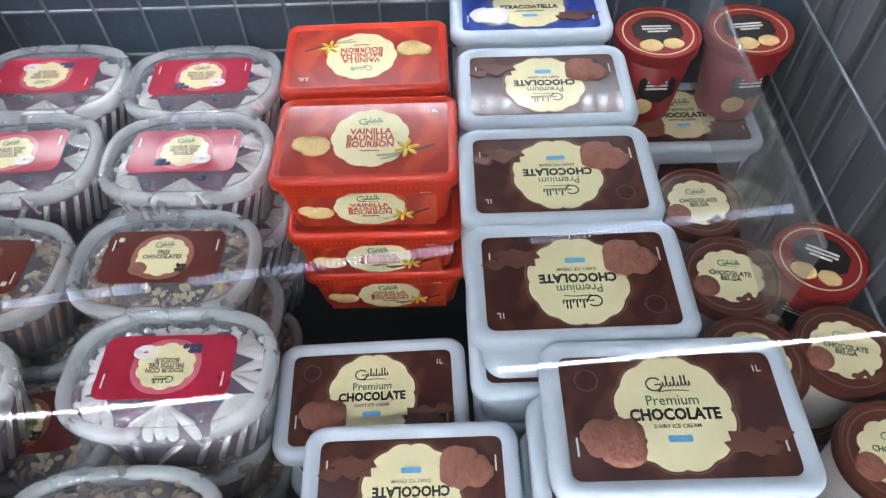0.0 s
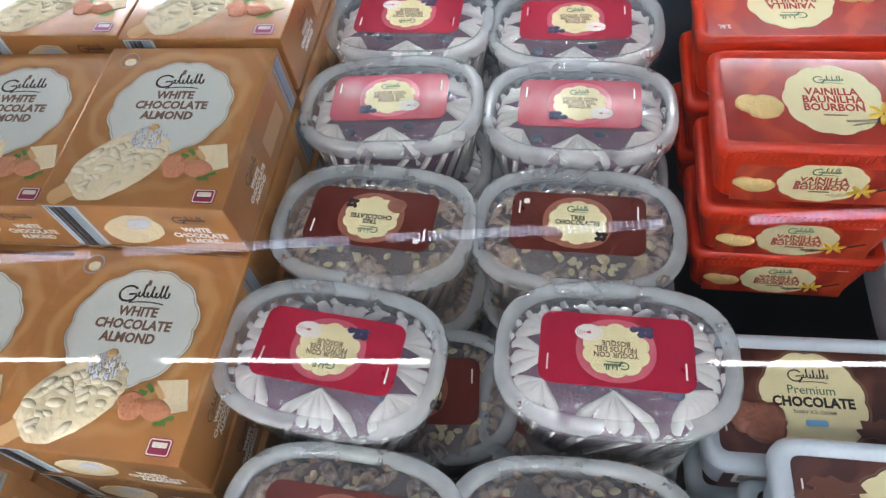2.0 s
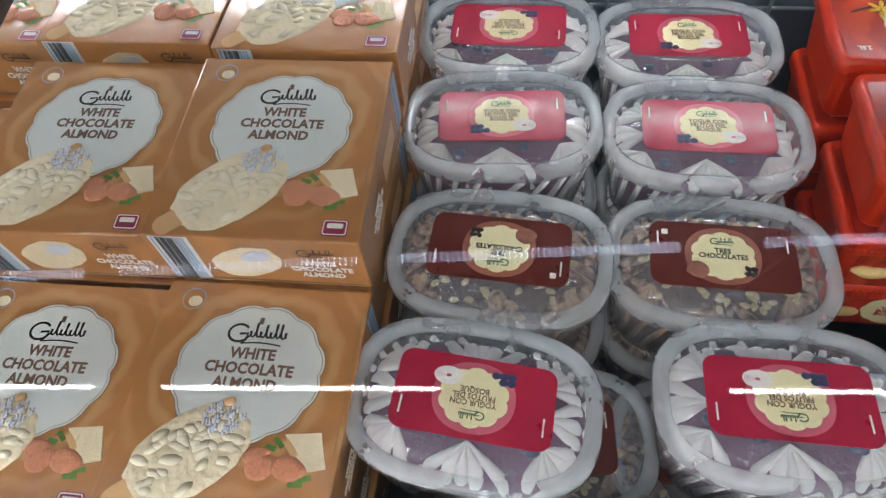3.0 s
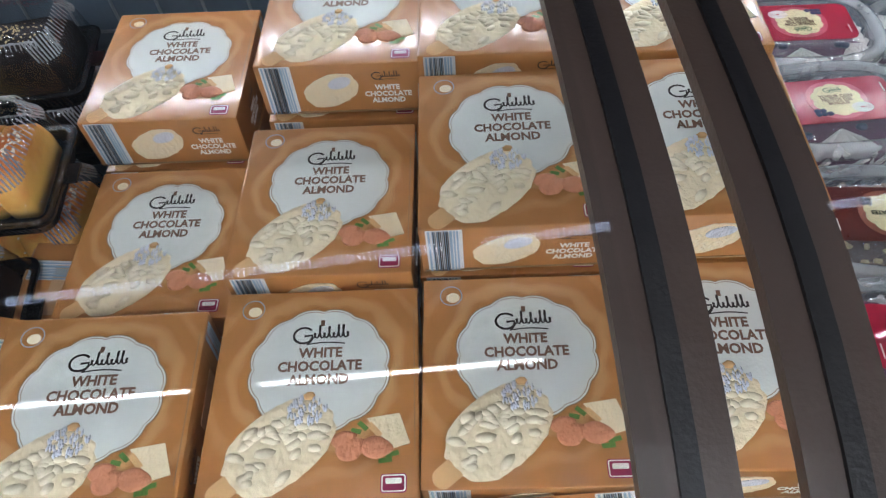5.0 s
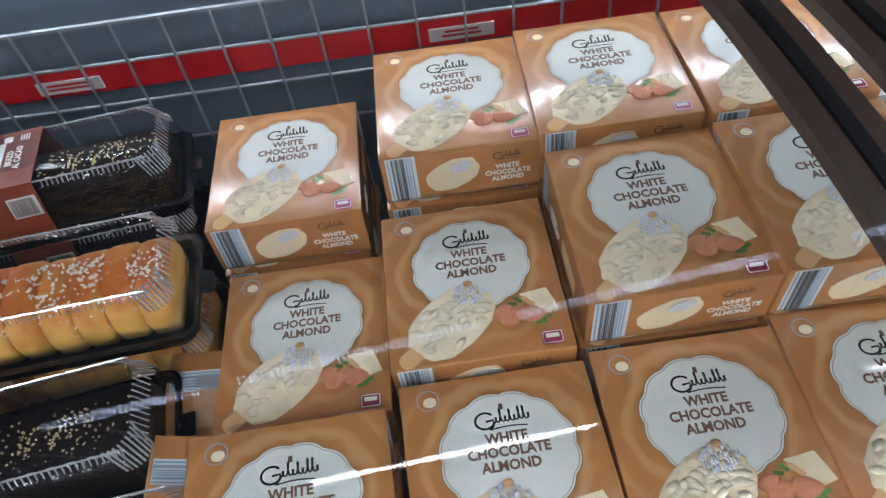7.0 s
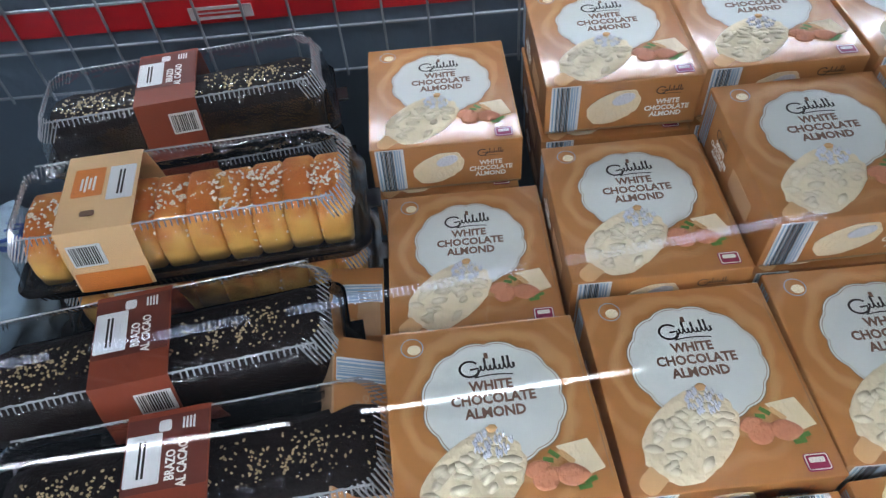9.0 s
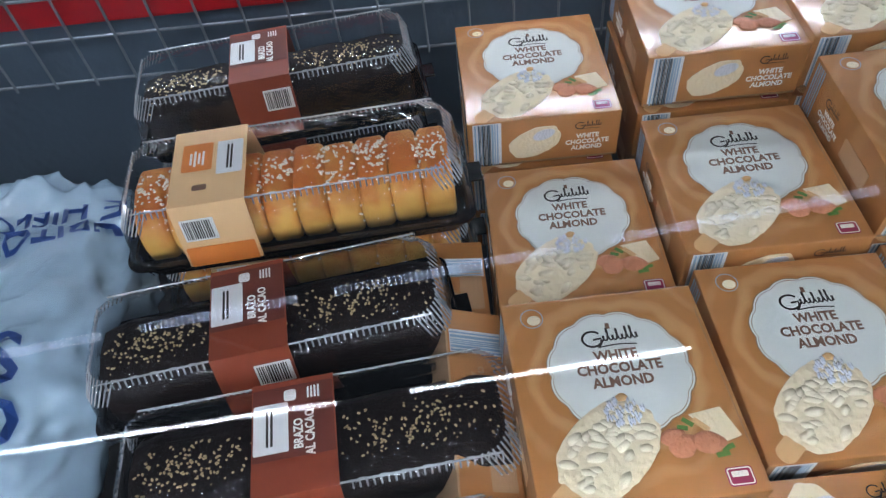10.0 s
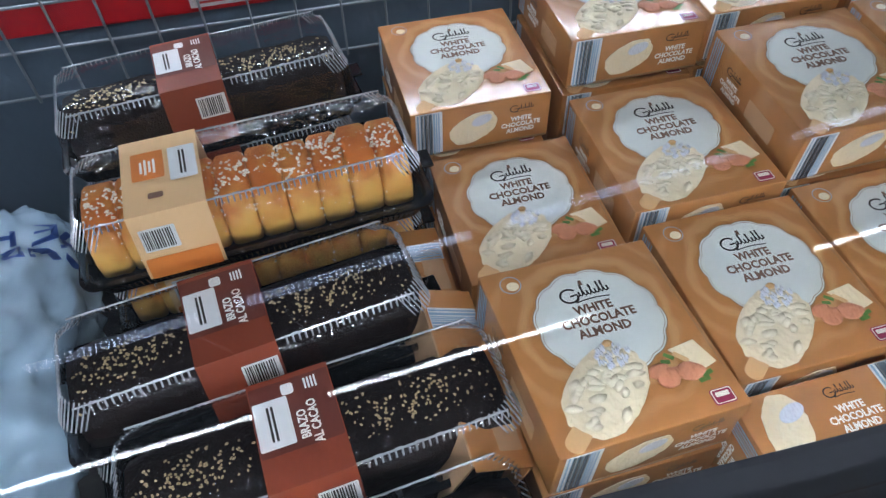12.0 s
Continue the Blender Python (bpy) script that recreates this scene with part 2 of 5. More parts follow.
M["clear_rim"] = clear("clear_rim", (0.95, 0.97, 0.99), 0.28, 0.08, (0.95, 0.98, 1.0), 2.2, wave=0.0)
M["clear_body"] = clear("clear_body", (0.90, 0.92, 0.94), 0.22, 0.2, (0.50, 0.52, 0.56), 1.0, wave=0.08)
M["clamshell"] = clear("clamshell", (0.97, 0.98, 0.99), 0.005, 0.05, (0.6, 0.7, 0.8), 1.5, wave=0.3)
# White haze in the ribs' colour stands in for bright lamp glints.
M["clamshell_rib_glint"] = clear("clamshell_rib_glint", (0.9, 0.93, 0.96), 0.40, 0.10, (0.95, 0.97, 1.0), 9.0)
M["acrylic"] = clear("acrylic", (0.97, 0.97, 0.97), 0.10, 0.06, (0.75, 0.75, 0.75), 1.0)
M["lid_glass"] = clear("lid_glass", (0.985, 0.99, 0.99), 0.003, 0.002, (0.8, 0.85, 0.9), 1.0, 1.5)
M["black_tray"] = mat("black_tray", rgb(15, 14, 16), 0.25, var=0.2)
M["cake_choc"] = mat("cake_choc", rgb(27, 16, 13), 0.6, var=0.35, scale=80, bump=0.12, spec=0.15)
M["cake_gold"] = baked("cake_gold", rgb(241, 184, 88), rgb(208, 112, 36), 0.030, 0.066)
M["sugar_flake"] = mat("sugar_flake", rgb(244, 232, 208), 0.5, var=0.1)
M["sleeve_brown"] = mat("sleeve_brown", rgb(132, 58, 33), 0.5, var=0.1, coat=0.1)
M["sleeve_dark"] = mat("sleeve_dark", rgb(102, 46, 33), 0.5, var=0.1, coat=0.1)
M["sleeve_peach"] = mat("sleeve_peach", rgb(232, 190, 138), 0.5, var=0.06, coat=0.1)
M["sleeve_orange"] = mat("sleeve_orange", rgb(222, 128, 52), 0.5, var=0.08, coat=0.1)
M["label_white"] = mat("label_white", rgb(224, 224, 224), 0.5, var=0.03)
M["bag_film"] = mat("bag_film", rgb(160, 184, 202), 0.24, var=0.10, scale=14, bump=0.10, bscale=60, coat=0.3)
M["bag_ink"] = mat("bag_ink", rgb(44, 82, 152), 0.35, var=0.15)
M["cup_brown"] = mat("cup_brown", rgb(92, 46, 32), 0.4, var=0.15, coat=0.2)
M["cup_red"] = mat("cup_red", rgb(150, 38, 34), 0.38, var=0.15, coat=0.2)
M["cup_body"] = mat("cup_body", rgb(196, 188, 182), 0.5, var=0.08)
M["wall_frost"] = mat("wall_frost", rgb(85, 99, 113), 0.45, var=0.12, scale=9, bump=0.16, bscale=70)
M["freezer_white"] = mat("freezer_white", rgb(158, 160, 162), 0.5, var=0.10, scale=10, bump=0.04)
# The white lining again, with the end's shade put into the colour.
M["end_lining_shaded"] = mat("end_lining_shaded", rgb(112, 115, 119), 0.5, var=0.14, scale=14, bump=0.08, bscale=90)
M["berry_dark"] = mat("berry_dark", rgb(62, 64, 96), 0.4, var=0.3, scale=120)
M["wire"] = mat("wire", rgb(136, 142, 148), 0.35, metal=0.3, var=0.08)
M["rail_red"] = mat("rail_red", rgb(186, 22, 30), 0.35, var=0.08, scale=20)
M["ticket"] = mat("ticket", rgb(200, 196, 196), 0.25, var=0.15, scale=120)
M["frame_brown"] = mat("frame_brown", rgb(80, 65, 58), 0.42, var=0.10, scale=16, bump=0.02)
M["frame_seal"] = mat("frame_seal", rgb(30, 28, 30), 0.5, var=0.1)
M["rim_grey"] = mat("rim_grey", rgb(78, 80, 86), 0.4, var=0.10, scale=12)
M["steel"] = mat("steel", rgb(150, 152, 154), 0.35, metal=0.6, var=0.1, scale=8)
M["hall_wall"] = mat("hall_wall", rgb(84, 84, 86), 0.7, var=0.05, scale=2)
M["hall_floor"] = mat("hall_floor", rgb(150, 146, 140), 0.35, var=0.12, scale=3)
M["ceiling_grey"] = mat("ceiling_grey", rgb(34, 35, 38), 0.8, var=0.06, scale=2)
M["led"] = led_material("led_diodes", LED_POWER * 0.9, 0.0135, (0.93, 0.99, 1.07))
M["led_dim"] = led_material("led_diodes_dim", LED_POWER * 0.15, 0.0150, (0.72, 0.88, 1.3))
M["led_inner"] = led_material("led_diodes_inner", INNER_POWER, 0.02, (0.93, 0.99, 1.07))
M["led_inner_back"] = led_material("led_diodes_inner_back", INNER_POWER * 1.15, 0.02, (0.93, 0.99, 1.07))
# For the unseen rows behind the camera, added to brighten the stock.
M["led_fill"] = led_material("led_diodes_fill", LED_POWER, 0.026, (0.93, 0.99, 1.07))

# ---- building helpers ----


def mesh_of(name, bm, material, smooth=False):
    me = bpy.data.meshes.new(name)
    bm.normal_update()
    bm.to_mesh(me)
    bm.free()
    me.materials.append(material if not isinstance(material, str) else M[material])
    if smooth:
        for f in me.polygons:
            f.use_smooth = True
    return me


STUFF = {"nut_topping", "sugar_topping", "barcode", "small_print", "leaf_picture", "side_swirl", "piped_cream", "cover_ribbing", "tray_ribbing", "grip_ribbing", "ticket_print", "name_print", "berry_topping", "berry_picture", "flake_picture", "shavings_picture", "cover_edge_highlight", "swirl_picture"}


def part(name, bm, material, parent=None, label="", smooth=False, m=None):
    me = bm if isinstance(bm, bpy.types.Mesh) else mesh_of(name, bm, material, smooth)
    ob = new(name, me)
    if parent is not None:
        ob.parent = parent
    if m is not None:
        ob.matrix_basis = m
    if label:
        ob["label"] = label
    if name in STUFF:
        ob["kind"] = "stuff"
    return ob


def box(bm, x0, x1, y0, y1, z0, z1, bevel=0.0, m=None):
    r = bmesh.ops.create_cube(bm, size=1, matrix=Matrix.Translation(((x0 + x1) / 2, (y0 + y1) / 2, (z0 + z1) / 2)) @ Matrix.Diagonal((x1 - x0, y1 - y0, z1 - z0, 1)))
    vs = r["verts"]
    if bevel:
        es = list({e for v in vs for e in v.link_edges})
        q = bmesh.ops.bevel(bm, geom=es, offset=bevel, segments=2, affect="EDGES", profile=0.6)
        vs = list({v for f in q["faces"] for v in f.verts} | {v for v in vs if v.is_valid})
    if m is not None:
        bmesh.ops.transform(bm, matrix=m, verts=vs)
    return bm


def one_box(*a, **k):
    return box(bmesh.new(), *a, **k)


def loft(bm, rings, bottom=True, top=True):
    vs = [[bm.verts.new(p) for p in ring] for ring in rings]
    n = len(vs[0])
    for a, b in zip(vs, vs[1:]):
        for i in range(n):
            bm.faces.new((a[i], a[(i + 1) % n], b[(i + 1) % n], b[i]))
    if bottom:
        bm.faces.new(vs[0][::-1])
    if top:
        bm.faces.new(vs[-1])
    return bm


def rrect(hx, hy, r, z, n=5, cx=0, cy=0):
    out = []
    r = min(r, hx - 1e-4, hy - 1e-4)
    for k, (sx, sy) in enumerate(((1, 1), (-1, 1), (-1, -1), (1, -1))):
        for i in range(n + 1):
            a = math.pi / 2 * (k + i / n)
            out.append(Vector((cx + sx * (hx - r) + r * math.cos(a), cy + sy * (hy - r) + r * math.sin(a), z)))
    return out


def oval(hx, hy, z, n=40, power=2.9, cx=0, cy=0):
    out = []
    for i in range(n):
        a = 2 * math.pi * i / n
        c, s = math.cos(a), math.sin(a)
        out.append(Vector((cx + hx * math.copysign(abs(c) ** (2 / power), c), cy + hy * math.copysign(abs(s) ** (2 / power), s), z)))
    return out


def scallop(hx, hy, z, lobes=12, depth=0.028, n=112, cx=0, cy=0):
    out = []
    for i in range(n):
        a = 2 * math.pi * i / n
        k = 1 - depth + depth * 2 * abs(math.sin(a * lobes / 2)) ** 0.7
        out.append(Vector((cx + hx * k * math.cos(a), cy + hy * k * math.sin(a), z)))
    return out


def flat(ring, t=0.0003):
    """A thin printed patch: the ring's outline, raised by t."""
    return loft(bmesh.new(), [ring, [p + Vector((0, 0, t)) for p in ring]], bottom=False)


def band(outer, inner, t=0.0003):
    bm = bmesh.new()
    a, b = [bm.verts.new(p + Vector((0, 0, t))) for p in outer], [bm.verts.new(p + Vector((0, 0, t))) for p in inner]
    for i in range(len(a)):
        j = (i + 1) % len(a)
        bm.faces.new((a[i], a[j], b[j], b[i]))
    return bm


TEXTS = {}


def words(text, size, material, bold=0.0, space=0.8, narrow=1.0):
    """A mesh of lettering in the built-in font, centred on the origin, lines downwards."""
    key = (text, size, material, bold, space, narrow)
    if key in TEXTS:
        return TEXTS[key]
    cu = bpy.data.curves.new("lettering", "FONT")
    cu.body, cu.size, cu.align_x, cu.align_y = text, size, "CENTER", "CENTER"
    cu.space_line, cu.offset, cu.resolution_u, cu.extrude = space, bold * size, 2, 0.00012
    ob = bpy.data.objects.new("lettering", cu)
    scene.collection.objects.link(ob)
    dg = bpy.context.evaluated_depsgraph_get()
    me = bpy.data.meshes.new_from_object(ob.evaluated_get(dg))
    bpy.data.objects.remove(ob)
    bpy.data.curves.remove(cu)
    me.transform(Matrix.Diagonal((narrow, 1, 1, 1)))
    me.materials.clear()
    me.materials.append(M[material])
    TEXTS[key] = me
    return me


def ribbon(bm, pts, w, t=0.0003):
    """A flat pen stroke through points (x, y, z)."""
    pts = [Vector(p) for p in pts]
    left, right = [], []
    for i, p in enumerate(pts):
        d = (pts[min(i + 1, len(pts) - 1)] - pts[max(i - 1, 0)]).normalized()
        s = Vector((-d.y, d.x, 0)) * w / 2
        left.append(bm.verts.new(p + s + Vector((0, 0, t))))
        right.append(bm.verts.new(p - s + Vector((0, 0, t))))
    for i in range(len(pts) - 1):
        bm.faces.new((right[i], right[i + 1], left[i + 1], left[i]))
    return bm


def squiggle(width, w=0.0011):
    """The maker's mark as a plain pen flourish: a loop, waves and a swash below."""
    bm = bmesh.new()
    u = width / 2
    ribbon(bm, [(-u * 0.62 + u * 0.34 * math.cos(a), u * 0.05 + u * 0.3 * math.sin(a), 0) for a in np.linspace(0.7, 6.0, 14)], w)
    ribbon(bm, [(-u * 0.60, u * 0.02, 0), (-u * 0.33, u * 0.05, 0), (-u * 0.36, -u * 0.16, 0), (-u * 0.48, -u * 0.28, 0)], w)
    tall = (0.20, 0.52, 0.20, 0.46, 0.20, 0.52, 0.52, 0.22)
    pts = []
    for i, hgt in enumerate(tall):
        for q in range(9):
            f = q / 9
            k = (i + f) / len(tall)
            pts.append((-u * 0.32 + u * 1.28 * k + u * 0.045 * math.sin(2 * math.pi * f), -u * 0.06 + u * hgt * 0.5 * (1 - math.cos(2 * math.pi * f)), 0))
    ribbon(bm, pts, w * 0.8)
    ribbon(bm, [(-u * 0.5 + u * 1.3 * k, -u * 0.30 + u * 0.06 * math.sin(k * 3.1), 0) for k in np.linspace(0, 1, 8)], w * 0.6)
    return bm


def blob(bm, centre, size, seed=0, rough=0.12, sub=2, rot=0.0):
    """A lumpy pebble."""
    r = bmesh.ops.create_icosphere(bm, subdivisions=sub, radius=1)
    mt = Matrix.Translation(centre) @ Matrix.Rotation(rot, 4, "Z") @ Matrix.Diagonal((*size, 1))
    for v in r["verts"]:
        k = 1 + rough * noise.noise(v.co * 2.3 + Vector((seed, seed * 0.7, 1)))
        v.co *= k + (0.5 * rough * noise.noise(v.co * 7.0 + Vector((1, seed, 2))) if sub > 2 else 0.0)
        v.co = mt @ v.co
    return bm


def stripes(w, h, seed, mn=0.0006, mx=0.0022, cover=0.55):
    """Upright bars of a code, over w x h, in the xy plane."""
    rnd = random.Random(seed)
    bm, x = bmesh.new(), -w / 2
    while x < w / 2 - mx:
        b = rnd.uniform(mn, mx)
        box(bm, x, x + b, -h / 2, h / 2, 0, 0.0002)
        x += b + rnd.uniform(mn, mx) * (1 - cover) * 2
    return bm


def text_lines(w, h, rows, seed):
    """Unreadable small print as plain bars."""
    rnd = random.Random(seed)
    bm = bmesh.new()
    p = h / rows
    for i in range(rows):
        k = rnd.uniform(0.65, 1.0)
        y = h / 2 - p * (i + 0.5)
        box(bm, -w / 2 * k, w / 2 * k, y - p * 0.28, y + p * 0.28, 0, 0.0002)
    return bm


def front_m(x, y, z):
    """Lays a printed patch (x right, y up) on an upright face that looks towards -y."""
    return pose(x, y, z, 90, 0, 0)


def empty(name, label, category, group=""):
    return tagged(new(name), label, category, group)

# ---- the freezer cabinet and the hall ----
X_LEFT, X_END = -2.3, 0.425
Y_FRONT, Y_BACK = 0.144, 0.785


def structure(name, bm, material, label, category, smooth=False):
    ob = part(name, bm, material, smooth=smooth)
    return tagged(ob, label, category, kind="structure")


structure("floor", one_box(-6, 6, -5, 7, -0.05, 0.0), "hall_floor", "grey polished shop floor", "floor")
structure("ceiling", one_box(-6, 6, -5, 7, 3.4, 3.5), "ceiling_grey", "grey shop ceiling above the lamps", "ceiling")
structure("wall_north", one_box(-6, 6, 7, 7.1, 0, 3.4), "hall_wall", "pale plain shop wall", "wall")
structure("wall_south", one_box(-6, 6, -5.1, -5, 0, 3.4), "hall_wall", "pale plain shop wall", "wall")
structure("wall_west", one_box(-6.1, -6, -5, 7, 0, 3.4), "hall_wall", "pale plain shop wall", "wall")
structure("wall_east", one_box(6, 6.1, -5, 7, 0, 3.4), "hall_wall", "pale plain shop wall", "wall")

freezer = empty("chest_freezer", "long grey chest freezer with white lining and glass lids", "freezer")
part("front_wall", one_box(X_LEFT, X_END + 0.06, 0.06, Y_FRONT - 0.019, 0.04, 0.888, 0.006), "rim_grey", freezer)
bm = one_box(X_LEFT, X_END + 0.06, 0.045, Y_FRONT, 0.890, 0.915, 0.006)
box(bm, X_LEFT, X_END + 0.06, 0.075, 0.085, 0.915, 0.921, 0.002)
part("front_rim", bm, "rim_grey", freezer, "dark grey plastic front rim with a track")
part("inner_front", one_box(X_LEFT, X_END, Y_FRONT - 0.017, Y_FRONT - 0.010, 0.45, 0.888), "freezer_white", freezer)
part("back_wall", one_box(X_LEFT, X_END + 0.06, Y_BACK, Y_BACK + 0.08, 0.04, 1.001, 0.004), "wall_frost", freezer, "frosted blue-grey embossed back lining")
bm = one_box(X_LEFT, X_END + 0.06, Y_BACK - 0.0152, Y_BACK + 0.09, 1.003, 1.015, 0.004)
part("back_rim", bm, "rim_grey", freezer)
# Near-black floor colour stands in for the shade between the stock.
part("base", one_box(X_LEFT, X_END, 0.14, Y_BACK - 0.002, 0.42, 0.448), "frame_seal", freezer, "freezer floor, coloured dark for shade in the gaps")
bm = one_box(X_END + 0.002, X_END + 0.06, Y_FRONT, Y_BACK - 0.002, 0.04, 0.985, 0.004)
for i in range(9):
    y = 0.19 + i * 0.066
    box(bm, X_END - 0.008, X_END + 0.003, y, y + 0.034, 0.55, 0.95, 0.005)
part("end_wall", bm, "end_lining_shaded", freezer, "white ribbed end lining, shade put into its colour")
part("west_wall", one_box(X_LEFT - 0.06, X_LEFT - 0.002, Y_FRONT, Y_BACK - 0.002, 0.04, 0.985), "freezer_white", freezer)
part("plinth", one_box(X_LEFT, X_END + 0.05, 0.09, Y_BACK + 0.05, 0.002, 0.038), "frame_seal", freezer)

# wire basket back with the red ticket rail behind it
grid = empty("wire_back_grid", "grey wire grid along the freezer's back lining", "wire grid")


def rod(bm, a, b, r=0.0016, n=6):
    a, b = Vector(a), Vector(b)
    q = (b - a).to_track_quat("Z", "Y").to_matrix().to_4x4()
    bmesh.ops.create_cone(bm, cap_ends=True, segments=n, radius1=r, radius2=r, depth=(b - a).length, matrix=Matrix.Translation((a + b) / 2) @ q)
    return bm


for z in (0.934, 0.889, 0.838, 0.78):
    part("long_wire", rod(bmesh.new(), (X_LEFT + 0.01, 0.766, z), (X_END - 0.02, 0.766, z), 0.002 if z < 0.93 else 0.0028), "wire", grid)
up = mesh_of("upright_wire", rod(bmesh.new(), (0, 0, 0.775), (0, 0, 0.934)), "wire")
for i in range(53):
    x = X_LEFT + 0.04 + i * 0.0505
    part("upright_wire", up, None, grid, m=pose(x, 0.7625, 0))
rail = empty("ticket_rail", "red plastic price rail with clear ticket holders", "price rail")
part("rail", one_box(X_LEFT + 0.02, -0.50, 0.7715, 0.776, 0.852, 0.885, 0.001), "rail_red", rail)
for i, x in enumerate((-2.0, -1.62, -1.225, -0.80)):
    part("ticket", one_box(x - 0.035, x + 0.035, 0.7695, 0.7712, 0.858, 0.873), "ticket", rail, "small worn grey ticket")
    bmm = text_lines(0.05, 0.010, 2, i)
    part("ticket_print", bmm, "ink_red", rail, m=front_m(x, 0.7694, 0.866))
# end panel wires and the clear divider
egrid = empty("end_wire_grid", "thin wire grid at the freezer's end wall", "wire grid")
for i in range(11):
    y = 0.2 + i * 0.052
    part("upright_wire", rod(bmesh.new(), (0.405, y, 0.60), (0.405, y, 0.93), 0.0014), "wire", egrid)
for z in (0.93, 0.84, 0.74):
    part("long_wire", rod(bmesh.new(), (0.4025, 0.18, z), (0.4025, 0.755, z), 0.0018), "wire", egrid)
div = empty("acrylic_divider", "clear acrylic divider standing beside the round cups", "divider")
part("panel", one_box(0.2920, 0.2950, 0.40, 0.7600, 0.772, 0.876), "acrylic", div)
part("top_edge", one_box(0.2915, 0.2955, 0.40, 0.7600, 0.8763, 0.8785), "acrylic", div)

# sliding glass lids with an arched section


def arch(y):
    return 1.069 - (0.4 if y < 0.45 else 0.3) * (y - 0.45) ** 2


SKEW = -0.095


def skew(y):
    """The bars do not run square to the cabinet."""
    return SKEW * (y - 0.33)


def curved_strip(x0, x1, y0, y1, z_low, z_high, n=20):
    """A bar that follows the arch from y0 to y1."""
    bm = bmesh.new()
    rings = []
    for i in range(n + 1):
        y = y0 + (y1 - y0) * i / n
        z = arch(y) - 1.0 * max(0.0, 0.30 - y) ** 2
        a, b = x0 + skew(y), x1 + skew(y)
        rings.append([Vector((a, y, z + z_low)), Vector((b, y, z + z_low)), Vector((b, y, z + z_high)), Vector((a, y, z + z_high))])
    loft(bm, rings)
    return bm


def arched_pane(x0, x1, y0, y1, n=60):
    """Curved glass, 4 mm thick: smooth upper and lower skins, square edges."""
    bm = bmesh.new()
    for dz in (0.002, -0.002):
        rows = []
        for i in range(n + 1):
            y = y0 + (y1 - y0) * i / n
            rows.append((bm.verts.new((x0 + skew(y), y, arch(y) + dz)), bm.verts.new((x1 + skew(y), y, arch(y) + dz))))
        for (p, q), (r, t) in zip(rows, rows[1:]):
            bm.faces.new((p, q, t, r) if dz > 0 else (p, r, t, q))
    for y in (y0, y1):
        v = [bm.verts.new((x + skew(y), y, arch(y) + dz)) for x, dz in ((x0, -0.002), (x1, -0.002), (x1, 0.002), (x0, 0.002))]
        bm.faces.new(v if y == y0 else v[::-1])
    return bm


def sliding_lid(x0, x1, lift, label):
    lid = empty("glass_lid", label, "freezer lid", "sliding lids")
    lid.location.z = lift
    pane = part("glass_pane", arched_pane(x0 + 0.030, x1 - 0.030, 0.09, 0.80), "lid_glass", lid, smooth=True)
    pane.visible_shadow = False
    for a in (x0, x1 - 0.034):
        part("side_frame", curved_strip(a, a + 0.034, 0.122, 0.764, -0.0115, -0.0035), "frame_brown", lid, "dark brown plastic frame bar")
        part("seal", curved_strip(a + 0.013, a + 0.021, 0.125, 0.760, -0.0032, -0.0008), "frame_seal", lid)
    part("front_bar", one_box(x0 + 0.060, x1 - 0.012, 0.066, 0.088, 0.950, 0.972, 0.003), "frame_brown", lid)
    part("back_bar", one_box(x0 - 0.008, x1 - 0.082, 0.802, 0.820, 1.0245, 1.050, 0.003), "frame_brown", lid)
    for a in (x0 + 0.08, x1 - 0.11):
        part("roller_foot", one_box(a, a + 0.03, 0.07, 0.086, 0.922 - lift, 0.951, 0.002), "frame_seal", lid)
    return lid


sliding_lid(-1.92, -0.630, 0.0, "arched sliding glass lid with dark brown frame bars")
sliding_lid(-0.605, 0.47, -0.008, "arched sliding glass lid with dark brown frame bars")

# ceiling lamps; the rows at y -1.4 and -2.4 are added, unseen fill
LAMPS = [("front", (-2.75, -1.45)), ("front", (-1.27, -0.54)), ("front", (0.14, 1.35)),
         ("back", (-2.9, -2.1)), ("back", (-2.0, -1.56)), ("back", (-1.47, -0.80)), ("back", (-0.70, 0.04)), ("back", (0.24, 1.0)),
         (-1.4, (-2.8, -1.2)), (-1.4, (-0.9, 0.7)), (-2.4, (-2.6, -1.0)), (-2.4, (-0.7, 0.9))]
for row, (a, b) in LAMPS:
    lamp = empty("ceiling_lamp", "long white linear LED ceiling lamp, switched on; southern rows are unseen added fill", "ceiling lamp", "ceiling lamps")
    xc = (a + b) / 2
    hall = row not in ("front", "back")
    if hall:
        lamp.location = (xc, row, FILL_Z)
    else:
        lamp.location = (xc, (0.40 + 0.1 * xc) if row == "front" else (0.875 + 0.15 * xc), LAMP_Z)
        lamp.rotation_euler.z = math.atan(0.1 if row == "front" else 0.15)
    h = (b - a) / 2
    part("housing", one_box(-h - 0.02, h + 0.02, -0.05, 0.05, 0.004, 0.06, 0.006), "frame_seal" if not hall else "white_plastic", lamp)
    for k in (-1, 1):
        part("hanger", one_box(k * h * 0.7 - 0.004, k * h * 0.7 + 0.004, -0.004, 0.004, 0.061, 3.399 - lamp.location.z), "steel", lamp)
    for c in (-0.0085, 0.0085) if row == "back" else (0.0,):
        w = {"back": 0.0042, "front": 0.0052}.get(row, 0.042)
        part("led_strip", one_box(-h, h, c - w, c + w, 0.0025, 0.0038), {"back": "led_dim", "front": "led"}.get(row, "led_fill"), lamp, "glowing LED strip")
part("inner_led", one_box(X_LEFT + 0.05, X_END - 0.03, 0.7720, 0.7780, 0.9960, 1.0010), "led_inner_back", freezer, "glowing LED strip under the back rim")
